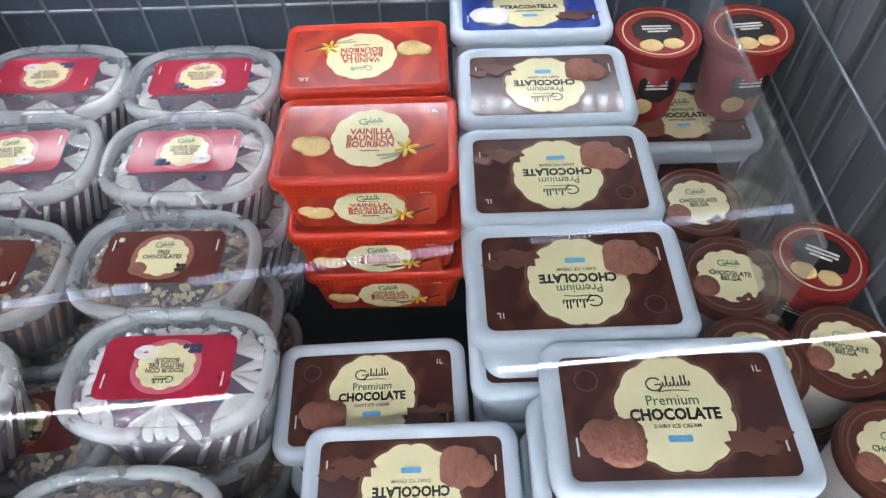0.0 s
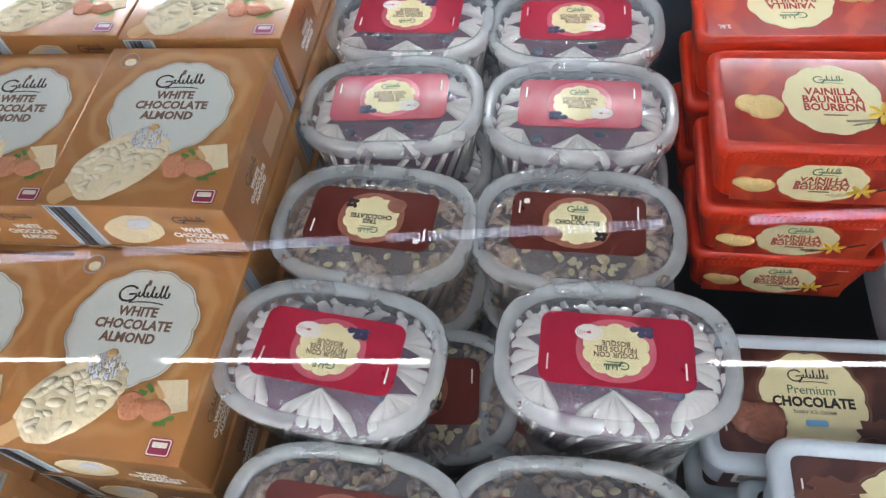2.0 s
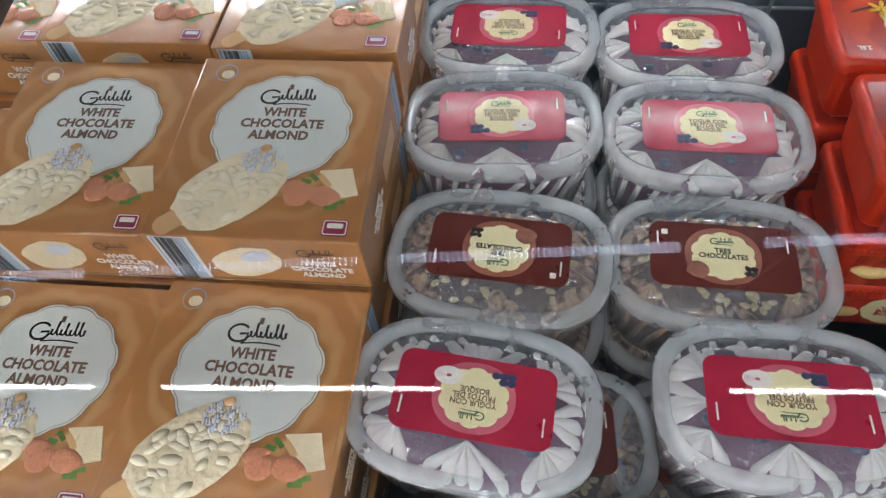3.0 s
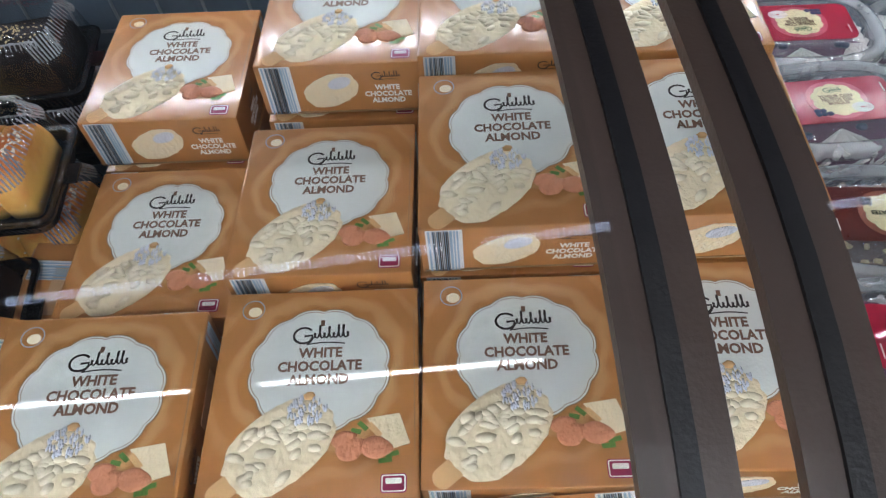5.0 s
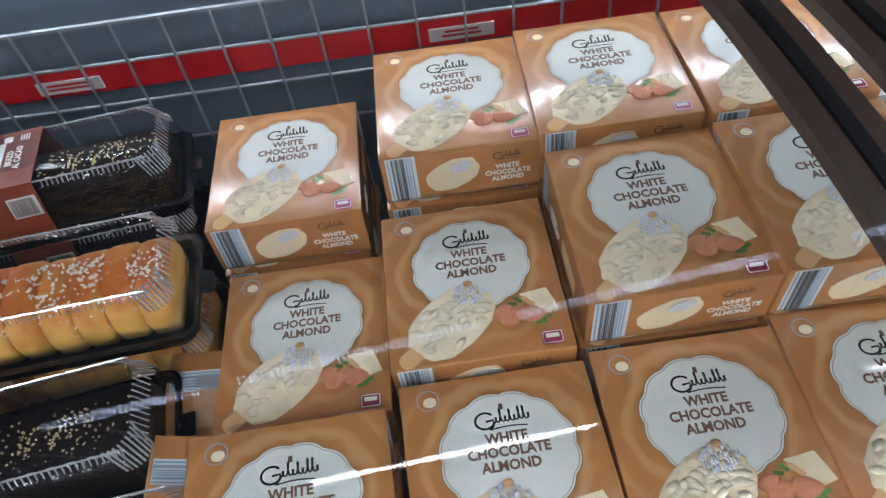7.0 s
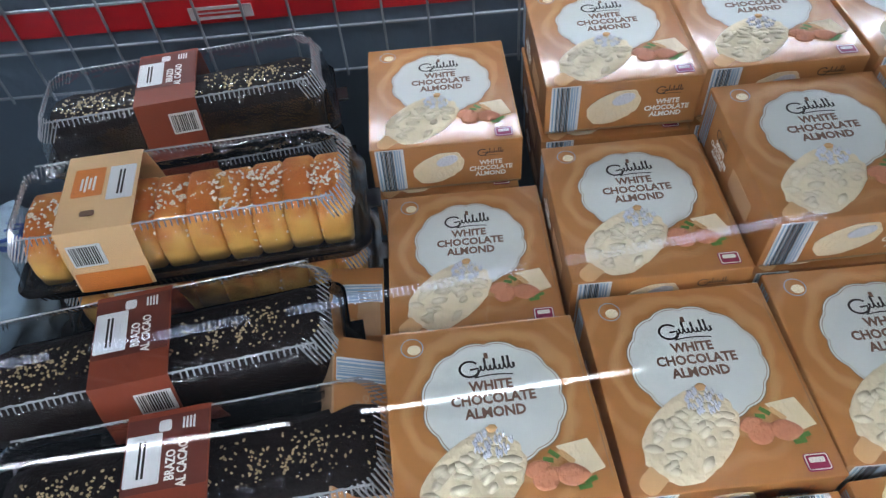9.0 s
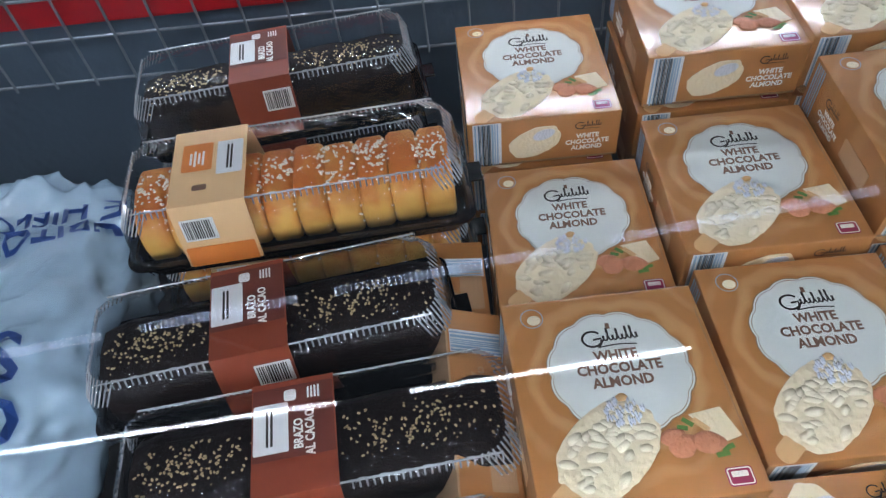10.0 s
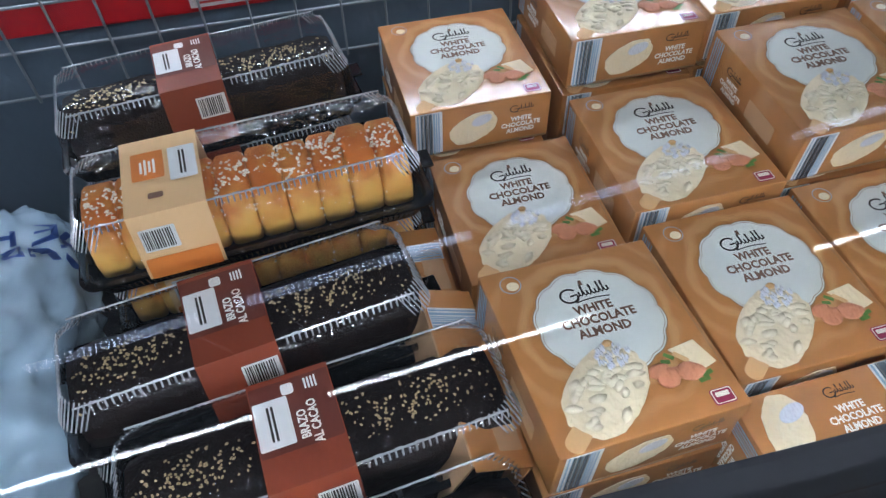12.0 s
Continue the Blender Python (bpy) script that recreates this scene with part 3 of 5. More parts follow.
part("inner_led", one_box(X_LEFT + 0.05, X_END - 0.03, 0.1370, 0.1410, 0.8820, 0.8870), "led_inner", freezer, "glowing LED strip under the front rim")
part("led_cover", one_box(X_LEFT, X_END + 0.06, 0.7655, 0.7695, 1.0000, 1.0150, 0.0005), "rim_grey", freezer)

# ---- ice-cream bar cartons ----
BW, BH, BT = 0.145, 0.160, 0.056


def carton():
    t = empty("ice_cream_carton", "tan printed carton of white chocolate almond ice cream bars", "ice cream carton", "almond cartons")
    body = one_box(-BW / 2, BW / 2, -BH / 2, BH / 2, 0, BT, 0.0016)
    part("board", body, "tan_board", t)
    z = BT + 0.0001
    # end flaps: a thin visible fold line on both ends
    part("fold_line", one_box(-BW / 2 + 0.002, BW / 2 - 0.002, -BH / 2 - 0.0006, -BH / 2, 0.0015, 0.0035), "plaque_edge", t)
    part("side_seam", one_box(BW / 2 - 0.0035, BW / 2 - 0.0029, -BH / 2 + 0.03, BH / 2 - 0.02, BT, BT + 0.0003), "plaque_edge", t)
    cx, cy = 0.0018, 0.0145
    pl = part("plaque", flat(scallop(0.0494, 0.0476, z, cx=cx, cy=cy), 0.0002), "plaque_ivory", t, "ivory scalloped panel")
    part("panel_line", band(scallop(0.0502, 0.0484, z, cx=cx, cy=cy), scallop(0.0493, 0.0475, z, cx=cx, cy=cy), 0.0005), "plaque_edge", pl)
    part("panel_line", band(scallop(0.0480, 0.0462, z, cx=cx, cy=cy), scallop(0.0475, 0.0457, z, cx=cx, cy=cy), 0.0005), "plaque_edge", pl)
    part("maker_mark", squiggle(0.043, 0.0018), "ink_black", t, "dark pen flourish", m=pose(cx, 0.0400, z + 0.0003))
    cone = bmesh.new()
    ribbon(cone, [(0.0, -0.002, 0), (0.0, 0.003, 0)], 0.003)
    part("mark_cone", cone, "ink_brown", t, m=pose(cx, 0.0505, z + 0.0003))
    part("lettering", words("WHITE\nCHOCOLATE\nALMOND", 0.0108, "ink_brown", 0.034, 0.98, 0.92), None, t, "grey-brown capitals", m=pose(cx, 0.0158, z + 0.0004))
    # the bar picture
    rnd = random.Random(4)
    ax = Vector((0.77, 0.64, 0)).normalized()
    c = Vector((-0.0205, -0.0415, z))
    rot = math.atan2(ax.y, ax.x)
    b = bmesh.new()
    ring = oval(0.0400, 0.0262, 0, 60, 2.3)
    for i, p in enumerate(ring):
        p *= 1 + 0.06 * noise.noise(Vector((p.x * 160, p.y * 160, 3)))
    loft(b, [ring, [p * 0.97 + Vector((0, 0, 0.0006)) for p in ring], [p * 0.8 + Vector((0, 0, 0.0011)) for p in ring]], bottom=False)
    part("bar_picture", b, "white_chocolate", t, "picture of a white chocolate bar", True, Matrix.Translation(c) @ Matrix.Rotation(rot, 4, "Z"))
    b = bmesh.new()
    for i in range(44):
        a, r = rnd.uniform(0, 6.28), math.sqrt(rnd.random()) * 0.92
        blob(b, (0.0375 * r * math.cos(a), 0.024 * r * math.sin(a), 0.0011), (rnd.uniform(0.0048, 0.0080), rnd.uniform(0.0026, 0.0042), 0.0007), i, 0.3, 1, rnd.uniform(-0.5, 0.9) - rot)
    part("nut_topping", b, "almond_chip", t, "", True, Matrix.Translation(c) @ Matrix.Rotation(rot, 4, "Z"))
    b = bmesh.new()
    for i in range(53):
        a, r = rnd.uniform(0, 6.28), math.sqrt(rnd.random())
        blob(b, (0.0135 * r * math.cos(a), 0.0098 * r * math.sin(a) - 0.001, 0.0004 + 0.0008 * (1 - r)), (0.0011, rnd.uniform(0.0020, 0.0036), 0.0006), i, 0.3, 1, rnd.uniform(-0.35, 0.25))
    part("frosting_picture", b, "frosting", t, "pale grated topping", True, pose(-0.0042, -0.0165, z + 0.0012, 0, 0, 5))
    part("nut_picture", blob(bmesh.new(), (0, 0, 0), (0.0042, 0.0030, 0.0012), 5, 0.3, 2), "stick_wood", t, "", True, pose(-0.0035, -0.0070, z + 0.0012))
    st = flat(rrect(0.0072, 0.0115, 0.0068, 0, 4), 0.0006)
    part("stick_picture", st, "stick_wood", t, m=Matrix.Translation(c - ax * 0.0440) @ Matrix.Rotation(rot - math.pi / 2, 4, "Z"))
    # white chocolate piece, almonds, leaves
    b = bmesh.new()
    q = [Vector((0.053, -0.0464, z)), Vector((0.0662, -0.0429, z)), Vector((0.0591, -0.0216, z)), Vector((0.037, -0.0246, z))]
    loft(b, [q, [p + Vector((0, 0, 0.0008)) for p in q]], bottom=False)
    part("chocolate_picture", b, "white_chocolate", t)
    b = bmesh.new()
    ribbon(b, [(0.0385, -0.0285, z + 0.0009), (0.0465, -0.0375, z + 0.0009)], 0.0042)
    part("caramel_picture", b, "stick_wood", t)
    b = bmesh.new()
    for x, y, a, ln in ((0.0345, -0.0300, 2.4, 0.008), (0.030, -0.0335, 2.9, 0.007), (0.0545, -0.0500, 0.25, 0.009), (0.0500, -0.0540, 0.1, 0.009)):
        d = Vector((math.cos(a), math.sin(a), 0)) * ln / 2
        ribbon(b, [Vector((x, y, z)) - d, Vector((x, y, z)) - d * 0.2, Vector((x, y, z)) + d], 0.0034, 0.0009)
    part("leaf_picture", b, "leaf_green", t)
    for i, (x, y, r, sx, sy) in enumerate(((0.0222, -0.0385, 0.35, 0.0090, 0.0056), (0.0272, -0.0452, 0.45, 0.0104, 0.0082), (0.0442, -0.0452, -0.1, 0.0112, 0.0080))):
        nut = bmesh.new()
        blob(nut, (0, 0, 0), (sx, sy, 0.0014), i, 0.05, 3)
        for v in nut.verts:
            v.co.y *= 1 - 0.35 * max(0.0, v.co.x / sx)
        part("almond_picture", nut, "almond_skin", t, "", True, pose(x, y, z + 0.0004 + 0.0002 * i, 0, 0, math.degrees(r)))
    st = part("stamp", flat(rrect(0.0085, 0.0062, 0.002, z, 3, 0.0555, -0.0690), 0.0003), "magenta_mark", t)
    part("stamp_line", band(rrect(0.0078, 0.0055, 0.0016, z, 3, 0.0555, -0.0690), rrect(0.0070, 0.0047, 0.0012, z, 3, 0.0555, -0.0690), 0.0006), "ink_white", st)
    part("stamp_bar", flat(rrect(0.0052, 0.0018, 0.0005, z + 0.0003, 1, 0.0555, -0.0675), 0.0003), "ink_white", st)
    part("badge", band(oval(0.0085, 0.0085, z, 24, 2, -0.0513, 0.0645), oval(0.0078, 0.0078, z, 24, 2, -0.0513, 0.0645), 0.0003), "bar_blue", t)
    part("badge_fruit", flat(oval(0.005, 0.0042, z, 18, 2, -0.0500, 0.0628), 0.0003), "almond_chip", t)
    # both end faces
    for k, turn in (("near", 0), ("far", 1)):
        # near end: code at its left; far end read from above: code at its right
        base = pose(0, -BH / 2 - 0.0002, BT / 2, 90, 0, 0) if not turn else Matrix(((1, 0, 0, 0), (0, 0, 1, BH / 2 + 0.0002), (0, -1, 0, BT / 2), (0, 0, 0, 1)))
        cxx = -0.054 if not turn else 0.052
        part("code_panel", flat(rrect(0.0135, BT / 2 - 0.0012, 0.0004, 0, 1), 0.0002), "label_white", t, m=base @ pose(cxx, 0, 0))
        part("barcode", stripes(0.024, BT - 0.004, 5 + turn), "bar_blue", t, "pale blue and grey code bars", m=base @ pose(cxx, 0, 0.0003))
        part("barcode", stripes(0.012, BT - 0.004, 9 + turn, 0.0004, 0.0011), "ink_black", t, m=base @ pose(cxx - 0.002, 0, 0.0005))
        px = -0.008 if not turn else -0.045
        lx = 0.042 if not turn else 0.006
        ring = oval(0.0255, 0.0165, 0, 44, 2.3)
        for p in ring:
            p *= 1 + 0.09 * noise.noise(Vector((p.x * 200, p.y * 200, 8)))
        part("end_bar_picture", flat(ring, 0.0006), "white_chocolate", t, m=base @ pose(px, -0.001, 0, 0, 0, 24 if not turn else 75))
        b = bmesh.new()
        for i in range(16):
            a, r = rnd.uniform(0, 6.28), math.sqrt(rnd.random()) * 0.85
            blob(b, (0.022 * r * math.cos(a), 0.014 * r * math.sin(a), 0.0006), (0.003, 0.0014, 0.0004), i, 0.2, 1, rnd.uniform(0, 3.1))
        part("nut_topping", b, "almond_chip", t, m=base @ pose(px, -0.001, 0, 0, 0, 24 if not turn else 75))
        part("frosting_picture", flat(oval(0.011, 0.006, 0, 18, 2), 0.0009), "frosting", t, m=base @ pose(px + 0.008, 0.008, 0.0003, 0, 0, 20))
        part("maker_mark", squiggle(0.026, 0.0010), "ink_black", t, m=base @ pose(lx, 0.014, 0.0003))
        part("lettering", words("WHITE\nCHOCOLATE\nALMOND", 0.0077, "ink_white", 0.035, 0.95, 0.9), None, t, "white capitals", m=base @ pose(lx, -0.006, 0.0003))
    # long sides
    for k in (-1, 1):
        base = Matrix(((0, 0, k, k * (BW / 2 + 0.0002)), (k, 0, 0, 0), (0, 1, 0, BT / 2), (0, 0, 0, 1)))
        part("barcode", stripes(0.016, BT - 0.006, 21 + k), "bar_blue", t, m=base @ pose(0.066 * -k * -1 if k > 0 else -0.066, 0, 0))
        part("maker_mark", squiggle(0.026, 0.0010), "ink_black", t, m=base @ pose(-0.030, 0.008, 0))
        part("lettering", words("WHITE\nCHOCOLATE\nALMOND", 0.0068, "ink_white", 0.035, 0.95, 0.9), None, t, m=base @ pose(-0.030, -0.008, 0))
        part("pale_panel", flat(rrect(0.022, 0.010, 0.001, 0, 1), 0.0002), "board_inside", t, m=base @ pose(0.022 * 1, -0.004, 0))
    return t


# place by the middle of the carton's upper face: x, y, z, turn, tilt, lean
CARTONS = [
    (-0.991, 0.638, 0.834, 1.5, 0, 1.0),       # A1
    (-0.976, 0.458, 0.790, 1.0, 0, 0),         # A2
    (-0.970, 0.281, 0.827, 4.0, -1.0, 3.0),    # A3
    (-0.822, 0.659, 0.873, 0.5, 0, 0.5),       # B1
    (-0.827, 0.474, 0.824, 1.0, 0, 0),         # B2
    (-0.818, 0.308, 0.812, 2.5, 0, 2.0),       # B3
    (-0.678, 0.657, 0.880, 0.0, 0, 0),         # C1
    (-0.675, 0.486, 0.867, 1.5, 2.0, 0),       # C2
    (-0.671, 0.318, 0.811, 1.0, 0, 0),         # C3
    (-0.530, 0.652, 0.882, 0.5, 0, 0),         # D1
    (-0.530, 0.486, 0.875, 1.0, 2.0, 0),       # D2
    (-0.529, 0.327, 0.814, 0.0, 0, 0),         # D3
]
proto = carton()
placed = []
for x, y, z, rz, rx, ry in CARTONS:
    lay, zz = 0, z
    while zz - BT > 0.46:
        m = pose(x, y, zz, rx if not lay else 0, ry if not lay else 0, rz) @ pose(0, 0, -BT)
        if lay:
            m = pose(x + 0.002 * (-1) ** lay, y, zz - 0.006, 0, 0, rz * 0.5) @ pose(0, 0, -BT)
        placed.append((m, lay))
        lay += 1
        zz -= BT + 0.0022
        if lay > 2:
            break
# upright cartons along the front
for x, y, z in ((-0.823, 0.193, 0.806), (-0.668, 0.207, 0.803)):
    m = pose(x, y, z) @ pose(0, 0, 0, 90, 0, 2 if x < -0.7 else 4) @ pose(0, -BH / 2, -BT / 2)
    placed.append((m, 0))
proto.matrix_basis = placed[0][0]
for m, lay in placed[1:]:
    copy_thing(proto, m)

# ---- rectangular tubs ----


def tub(name, label, group, lidmat, board, plaque_hx, hx, hy, height, rim=0.012, r=0.016):
    """A tapered tub with a raised-rim lid, the base on z = 0; the lid's inset label lies at height."""
    t = empty(name, label, "ice cream tub", group)
    h = height
    bm = bmesh.new()
    loft(bm, [rrect(hx * 0.84, hy * 0.82, r, 0), rrect(hx * 0.86, hy * 0.85, r, 0.003), rrect(hx * 0.95, hy * 0.93, r, h - 0.014)])
    part("tub_body", bm, lidmat, t, smooth=False)
    bm = bmesh.new()
    loft(bm, [rrect(hx - 0.002, hy - 0.002, r, h - 0.014), rrect(hx, hy, r, h - 0.012), rrect(hx, hy, r, h - 0.004), rrect(hx - 0.0025, hy - 0.0025, r, h),
              rrect(hx - rim * 0.7, hy - rim * 0.7, r * 0.7, h + 0.0005), rrect(hx - rim, hy - rim, r * 0.45, h - 0.003)])
    part("lid", bm, lidmat, t, smooth=True)
    part("lid_label", flat(rrect(hx - rim - 0.0005, hy - rim - 0.0005, r * 0.4, h - 0.0028), 0.0003), board, t)
    return t, h - 0.0023


def chocolate_tub(board="choc_board", flavour="CHOCOLATE", label="white plastic tub of chocolate ice cream with brown lid label", scoop="choc_scoop"):
    t, z = tub("ice_cream_tub", label, "white tubs", "white_plastic", board, 0.03, 0.081, 0.0535, 0.070)
    cx, cy = 0.0, 0.001
    part("panel_line", band(scallop(0.0385, 0.0395, z, 12, 0.03, cx=cx, cy=cy), scallop(0.0372, 0.0383, z, 12, 0.03, cx=cx, cy=cy), 0.0003), "ink_brown", t)
    part("plaque", flat(scallop(0.0362, 0.0375, z, 12, 0.03, cx=cx, cy=cy), 0.0003), "plaque_cream", t, "cream scalloped panel")
    part("maker_mark", squiggle(0.030, 0.0011), "ink_black" if scoop == "choc_scoop" else "ink_green", t, m=pose(cx, 0.019, z + 0.0005))
    if flavour == "CHOCOLATE":
        part("lettering", words("Premium", 0.0098, "ink_green", 0.0, 0.8, 0.95), None, t, m=pose(cx, 0.0085, z + 0.0005))
    part("lettering", words(flavour, 0.0104 if flavour == "CHOCOLATE" else 0.0088, "ink_black", 0.04, 0.8, 0.9), None, t, "dark capitals", m=pose(cx, -0.001, z + 0.0005))
    part("lettering", words("DAIRY ICE CREAM", 0.0036, "ink_brown", 0.01, 0.8), None, t, m=pose(cx, -0.0085, z + 0.0005))
    part("blue_mark", flat(rrect(0.0075, 0.0022, 0.001, 0, 2), 0.0003), "sky_mark", t, m=pose(cx, -0.0165, z + 0.0004))
    b = blob(bmesh.new(), (0.004, 0, 0), (0.0165, 0.016, 0.0050), 3, 0.22, 3)
    blob(b, (-0.009, 0.004, 0), (0.0115, 0.0120, 0.0042), 8, 0.22, 3)
    part("scoop_picture", b, scoop, t, "picture of two scoops", True, pose(-0.040, -0.018, z))
    b = bmesh.new()
    rnd = random.Random(2)
    for i in range(9):
        x, y, a = rnd.uniform(-0.014, 0.014), rnd.uniform(-0.007, 0.007), rnd.uniform(0, 3.1)
        q = [Vector((x + 0.009 * math.cos(a + k), y + 0.005 * math.sin(a + k), 0)) for k in (0, 1.8, 3.2, 4.6)]
        loft(b, [q, [p + Vector((0, 0, 0.0006 + 0.00012 * i)) for p in q]], bottom=False)
    part("shavings_picture", b, "choc_dark", t, m=pose(0.047, -0.021, z))
    part("lettering", words("1L", 0.0062, "ink_white", 0.02), None, t, m=pose(0.058, 0.029, z + 0.0003))
    part("ring_mark", band(oval(0.0080, 0.0080, z, 8, 2, -0.052, 0.024), oval(0.0073, 0.0073, z, 8, 2, -0.052, 0.024), 0.0002), "ink_brown", t)
    for k in (-1, 1):
        part("edge_print", flat(rrect(0.0006, 0.006, 0.0003, z, 1, k * 0.063, -0.020), 0.0003), "ink_white", t)
    # body band with code
    sk = pose(0, -0.0487, 0.030, 86, 0, 0)
    part("body_label", flat(rrect(0.062, 0.018, 0.002, 0, 2), 0.0006), board, t, "printed body band", m=sk)
    part("code_panel", flat(rrect(0.014, 0.009, 0.001, 0, 1), 0.0003), "label_white", t, m=sk @ pose(-0.040, 0.004, 0.0007))
    part("barcode", stripes(0.022, 0.012, 31, 0.0004, 0.0011), "ink_black", t, m=sk @ pose(-0.040, 0.004, 0.0011))
    return t


def vanilla_tub():
    t, z = tub("ice_cream_tub", "red plastic tub of vanilla ice cream with printed lid", "red tubs", "red_plastic", "red_board", 0.03, 0.080, 0.0520, 0.066, 0.008, 0.010)
    bm = bmesh.new()
    for i in range(30):
        box(bm, -0.072 + i * 0.0049, -0.0695 + i * 0.0049, -0.0528, -0.0518, 0.0535, 0.0615)
    part("grip_ribbing", bm, "red_plastic", t)
    cx, cy = 0.004, 0.0

    def art(base, k, s):
        part("plaque", flat(scallop(0.0335 * s, 0.0345 * s * k, 0, 11, 0.03), 0.0003), "plaque_cream", t, "cream scalloped panel", m=base @ pose(cx, cy, 0))
        part("maker_mark", squiggle(0.022 * s, 0.0010), "ink_green", t, m=base @ pose(cx, 0.019 * s * k, 0.0004))
        part("lettering", words("VAINILLA\nBAUNILHA\nBOURBON", 0.0100 * s * k, "ink_red", 0.025, 0.80, 0.86 / k), None, t, "red capitals", m=base @ pose(cx, -0.001, 0.0005))
        part("small_print", text_lines(0.022 * s, 0.002, 1, 3), "ink_brown", t, m=base @ pose(cx, -0.0165 * s * k, 0.0004))
        b = blob(bmesh.new(), (0, 0, 0), (0.0145 * s, 0.0125 * s * k, 0.0030), 5, 0.1, 2)
        blob(b, (-0.011 * s, 0.003, 0), (0.0095 * s, 0.0095 * s * k, 0.0026), 6, 0.1, 2)
        part("scoop_picture", b, "vanilla_scoop", t, "picture of pale scoops", True, base @ pose(-0.044 * s, -0.009 * s * k, 0))
        b = bmesh.new()
        for i in range(6):
            a = i * 1.05 + 0.3
            blob(b, (0.006 * s * math.cos(a), 0.006 * s * k * math.sin(a), 0.0003), (0.006 * s, 0.0022 * s, 0.0006), i, 0.05, 1, a)
        part("flower_picture", b, "petal_yellow", t, "", True, base @ pose(0.036 * s, -0.014 * s * k, 0.0002))
        b = bmesh.new()
        ribbon(b, [(0.010 + 0.05 * q * s, -0.022 * s * k + 0.012 * q * q * s, 0) for q in np.linspace(0, 1, 8)], 0.0022)
        ribbon(b, [(0.014 + 0.045 * q * s, -0.026 * s * k + 0.004 * math.sin(q * 3) * s, 0) for q in np.linspace(0, 0.5, 6)], 0.0018)
        part("pod_picture", b, "ink_black", t, m=base)
        part("lettering", words("2.5L", 0.0060 * s, "ink_white", 0.02), None, t, m=base @ pose(0.058 * s, 0.032 * s * k, 0.0002))

    art(pose(0, 0, z), 1.0, 1.0)
    fr = pose(0, -0.0482, 0.027, 85, 0, 0)
    part("body_label", flat(rrect(0.060, 0.022, 0.002, 0, 2), 0.0006), "red_board", t, m=fr)
    art(fr @ pose(-0.002, 0, 0.0008), 0.62, 0.92)
    return t


def spread(proto_ob, spots, height, layers):
    """Copies of a tub with the lid's top at each spot, and more of them stacked below."""
    used = False
    for (x, y, z, rz, rx, ry), n in zip(spots, layers):
        for k in range(n):
            m = pose(x + 0.003 * math.sin(k * 5 + x * 40), y + 0.002 * math.cos(k * 3), z - k * (height + 0.002), rx if k == 0 else 0, ry if k == 0 else 0, rz) @ pose(0, 0, -height)
            if not used:
                proto_ob.matrix_basis = m
                used = True
            else:
                copy_thing(proto_ob, m)


spread(chocolate_tub(), [
    (0.126, 0.621, 0.845, 180, 0, 0), (0.125, 0.503, 0.850, 180.5, 0, 0), (0.128, 0.396, 0.851, 181, 0, 0),
    (0.169, 0.286, 0.861, 0.5, 0, 0), (-0.034, 0.365, 0.728, 2, 0, 0), (0.000, 0.272, 0.762, 181, 0, 0), (0.292, 0.690, 0.738, 0, 0, 0)],
    0.0705, [3, 3, 3, 3, 2, 3, 1])
spread(chocolate_tub("blue_board", "STRACCIATELLA", "white plastic tub of stracciatella with blue lid label", "cream_white"), [(0.121, 0.738, 0.848, 0, -3, 0)], 0.0705, [2])
spread(vanilla_tub(), [(-0.043, 0.668, 0.846, 181, 0, 0), (-0.036, 0.552, 0.848, 0, 0, 0)], 0.0665, [3, 3])

# ---- clear oval tubs ----
OX, OY, OH = 0.0815, 0.0575, 0.078


def cream_ray(bm, o, far, h, w):
    """One piped ridge: narrow at the middle, flaring outwards and turning down over the edge."""
    d = far - o
    d.z = 0
    u = d.normalized()
    s = Vector((-u.y, u.x, 0))
    rows = []
    for f, drop, k in ((0.0, 0.0125, 0.3), (0.25, 0.0128, 0.55), (0.5, 0.0136, 0.8), (0.75, 0.0150, 1.0), (0.92, 0.0180, 1.1), (1.02, 0.0240, 1.05), (1.03, 0.0340, 0.9)):
        c = o + d * f + Vector((0, 0, h - drop))
        out = Vector((0, 0, 1)) if f < 0.9 else (Vector((0, 0, 1)) * 0.5 + u).normalized()
        rows.append([bm.verts.new(c + s * (w * k * math.cos(q)) + out * (0.0030 * math.sin(q) - 0.0016)) for q in np.linspace(0, math.pi, 6)])
    for a, b in zip(rows, rows[1:]):
        for i in range(5):
            bm.faces.new((a[i], b[i], b[i + 1], a[i + 1]))


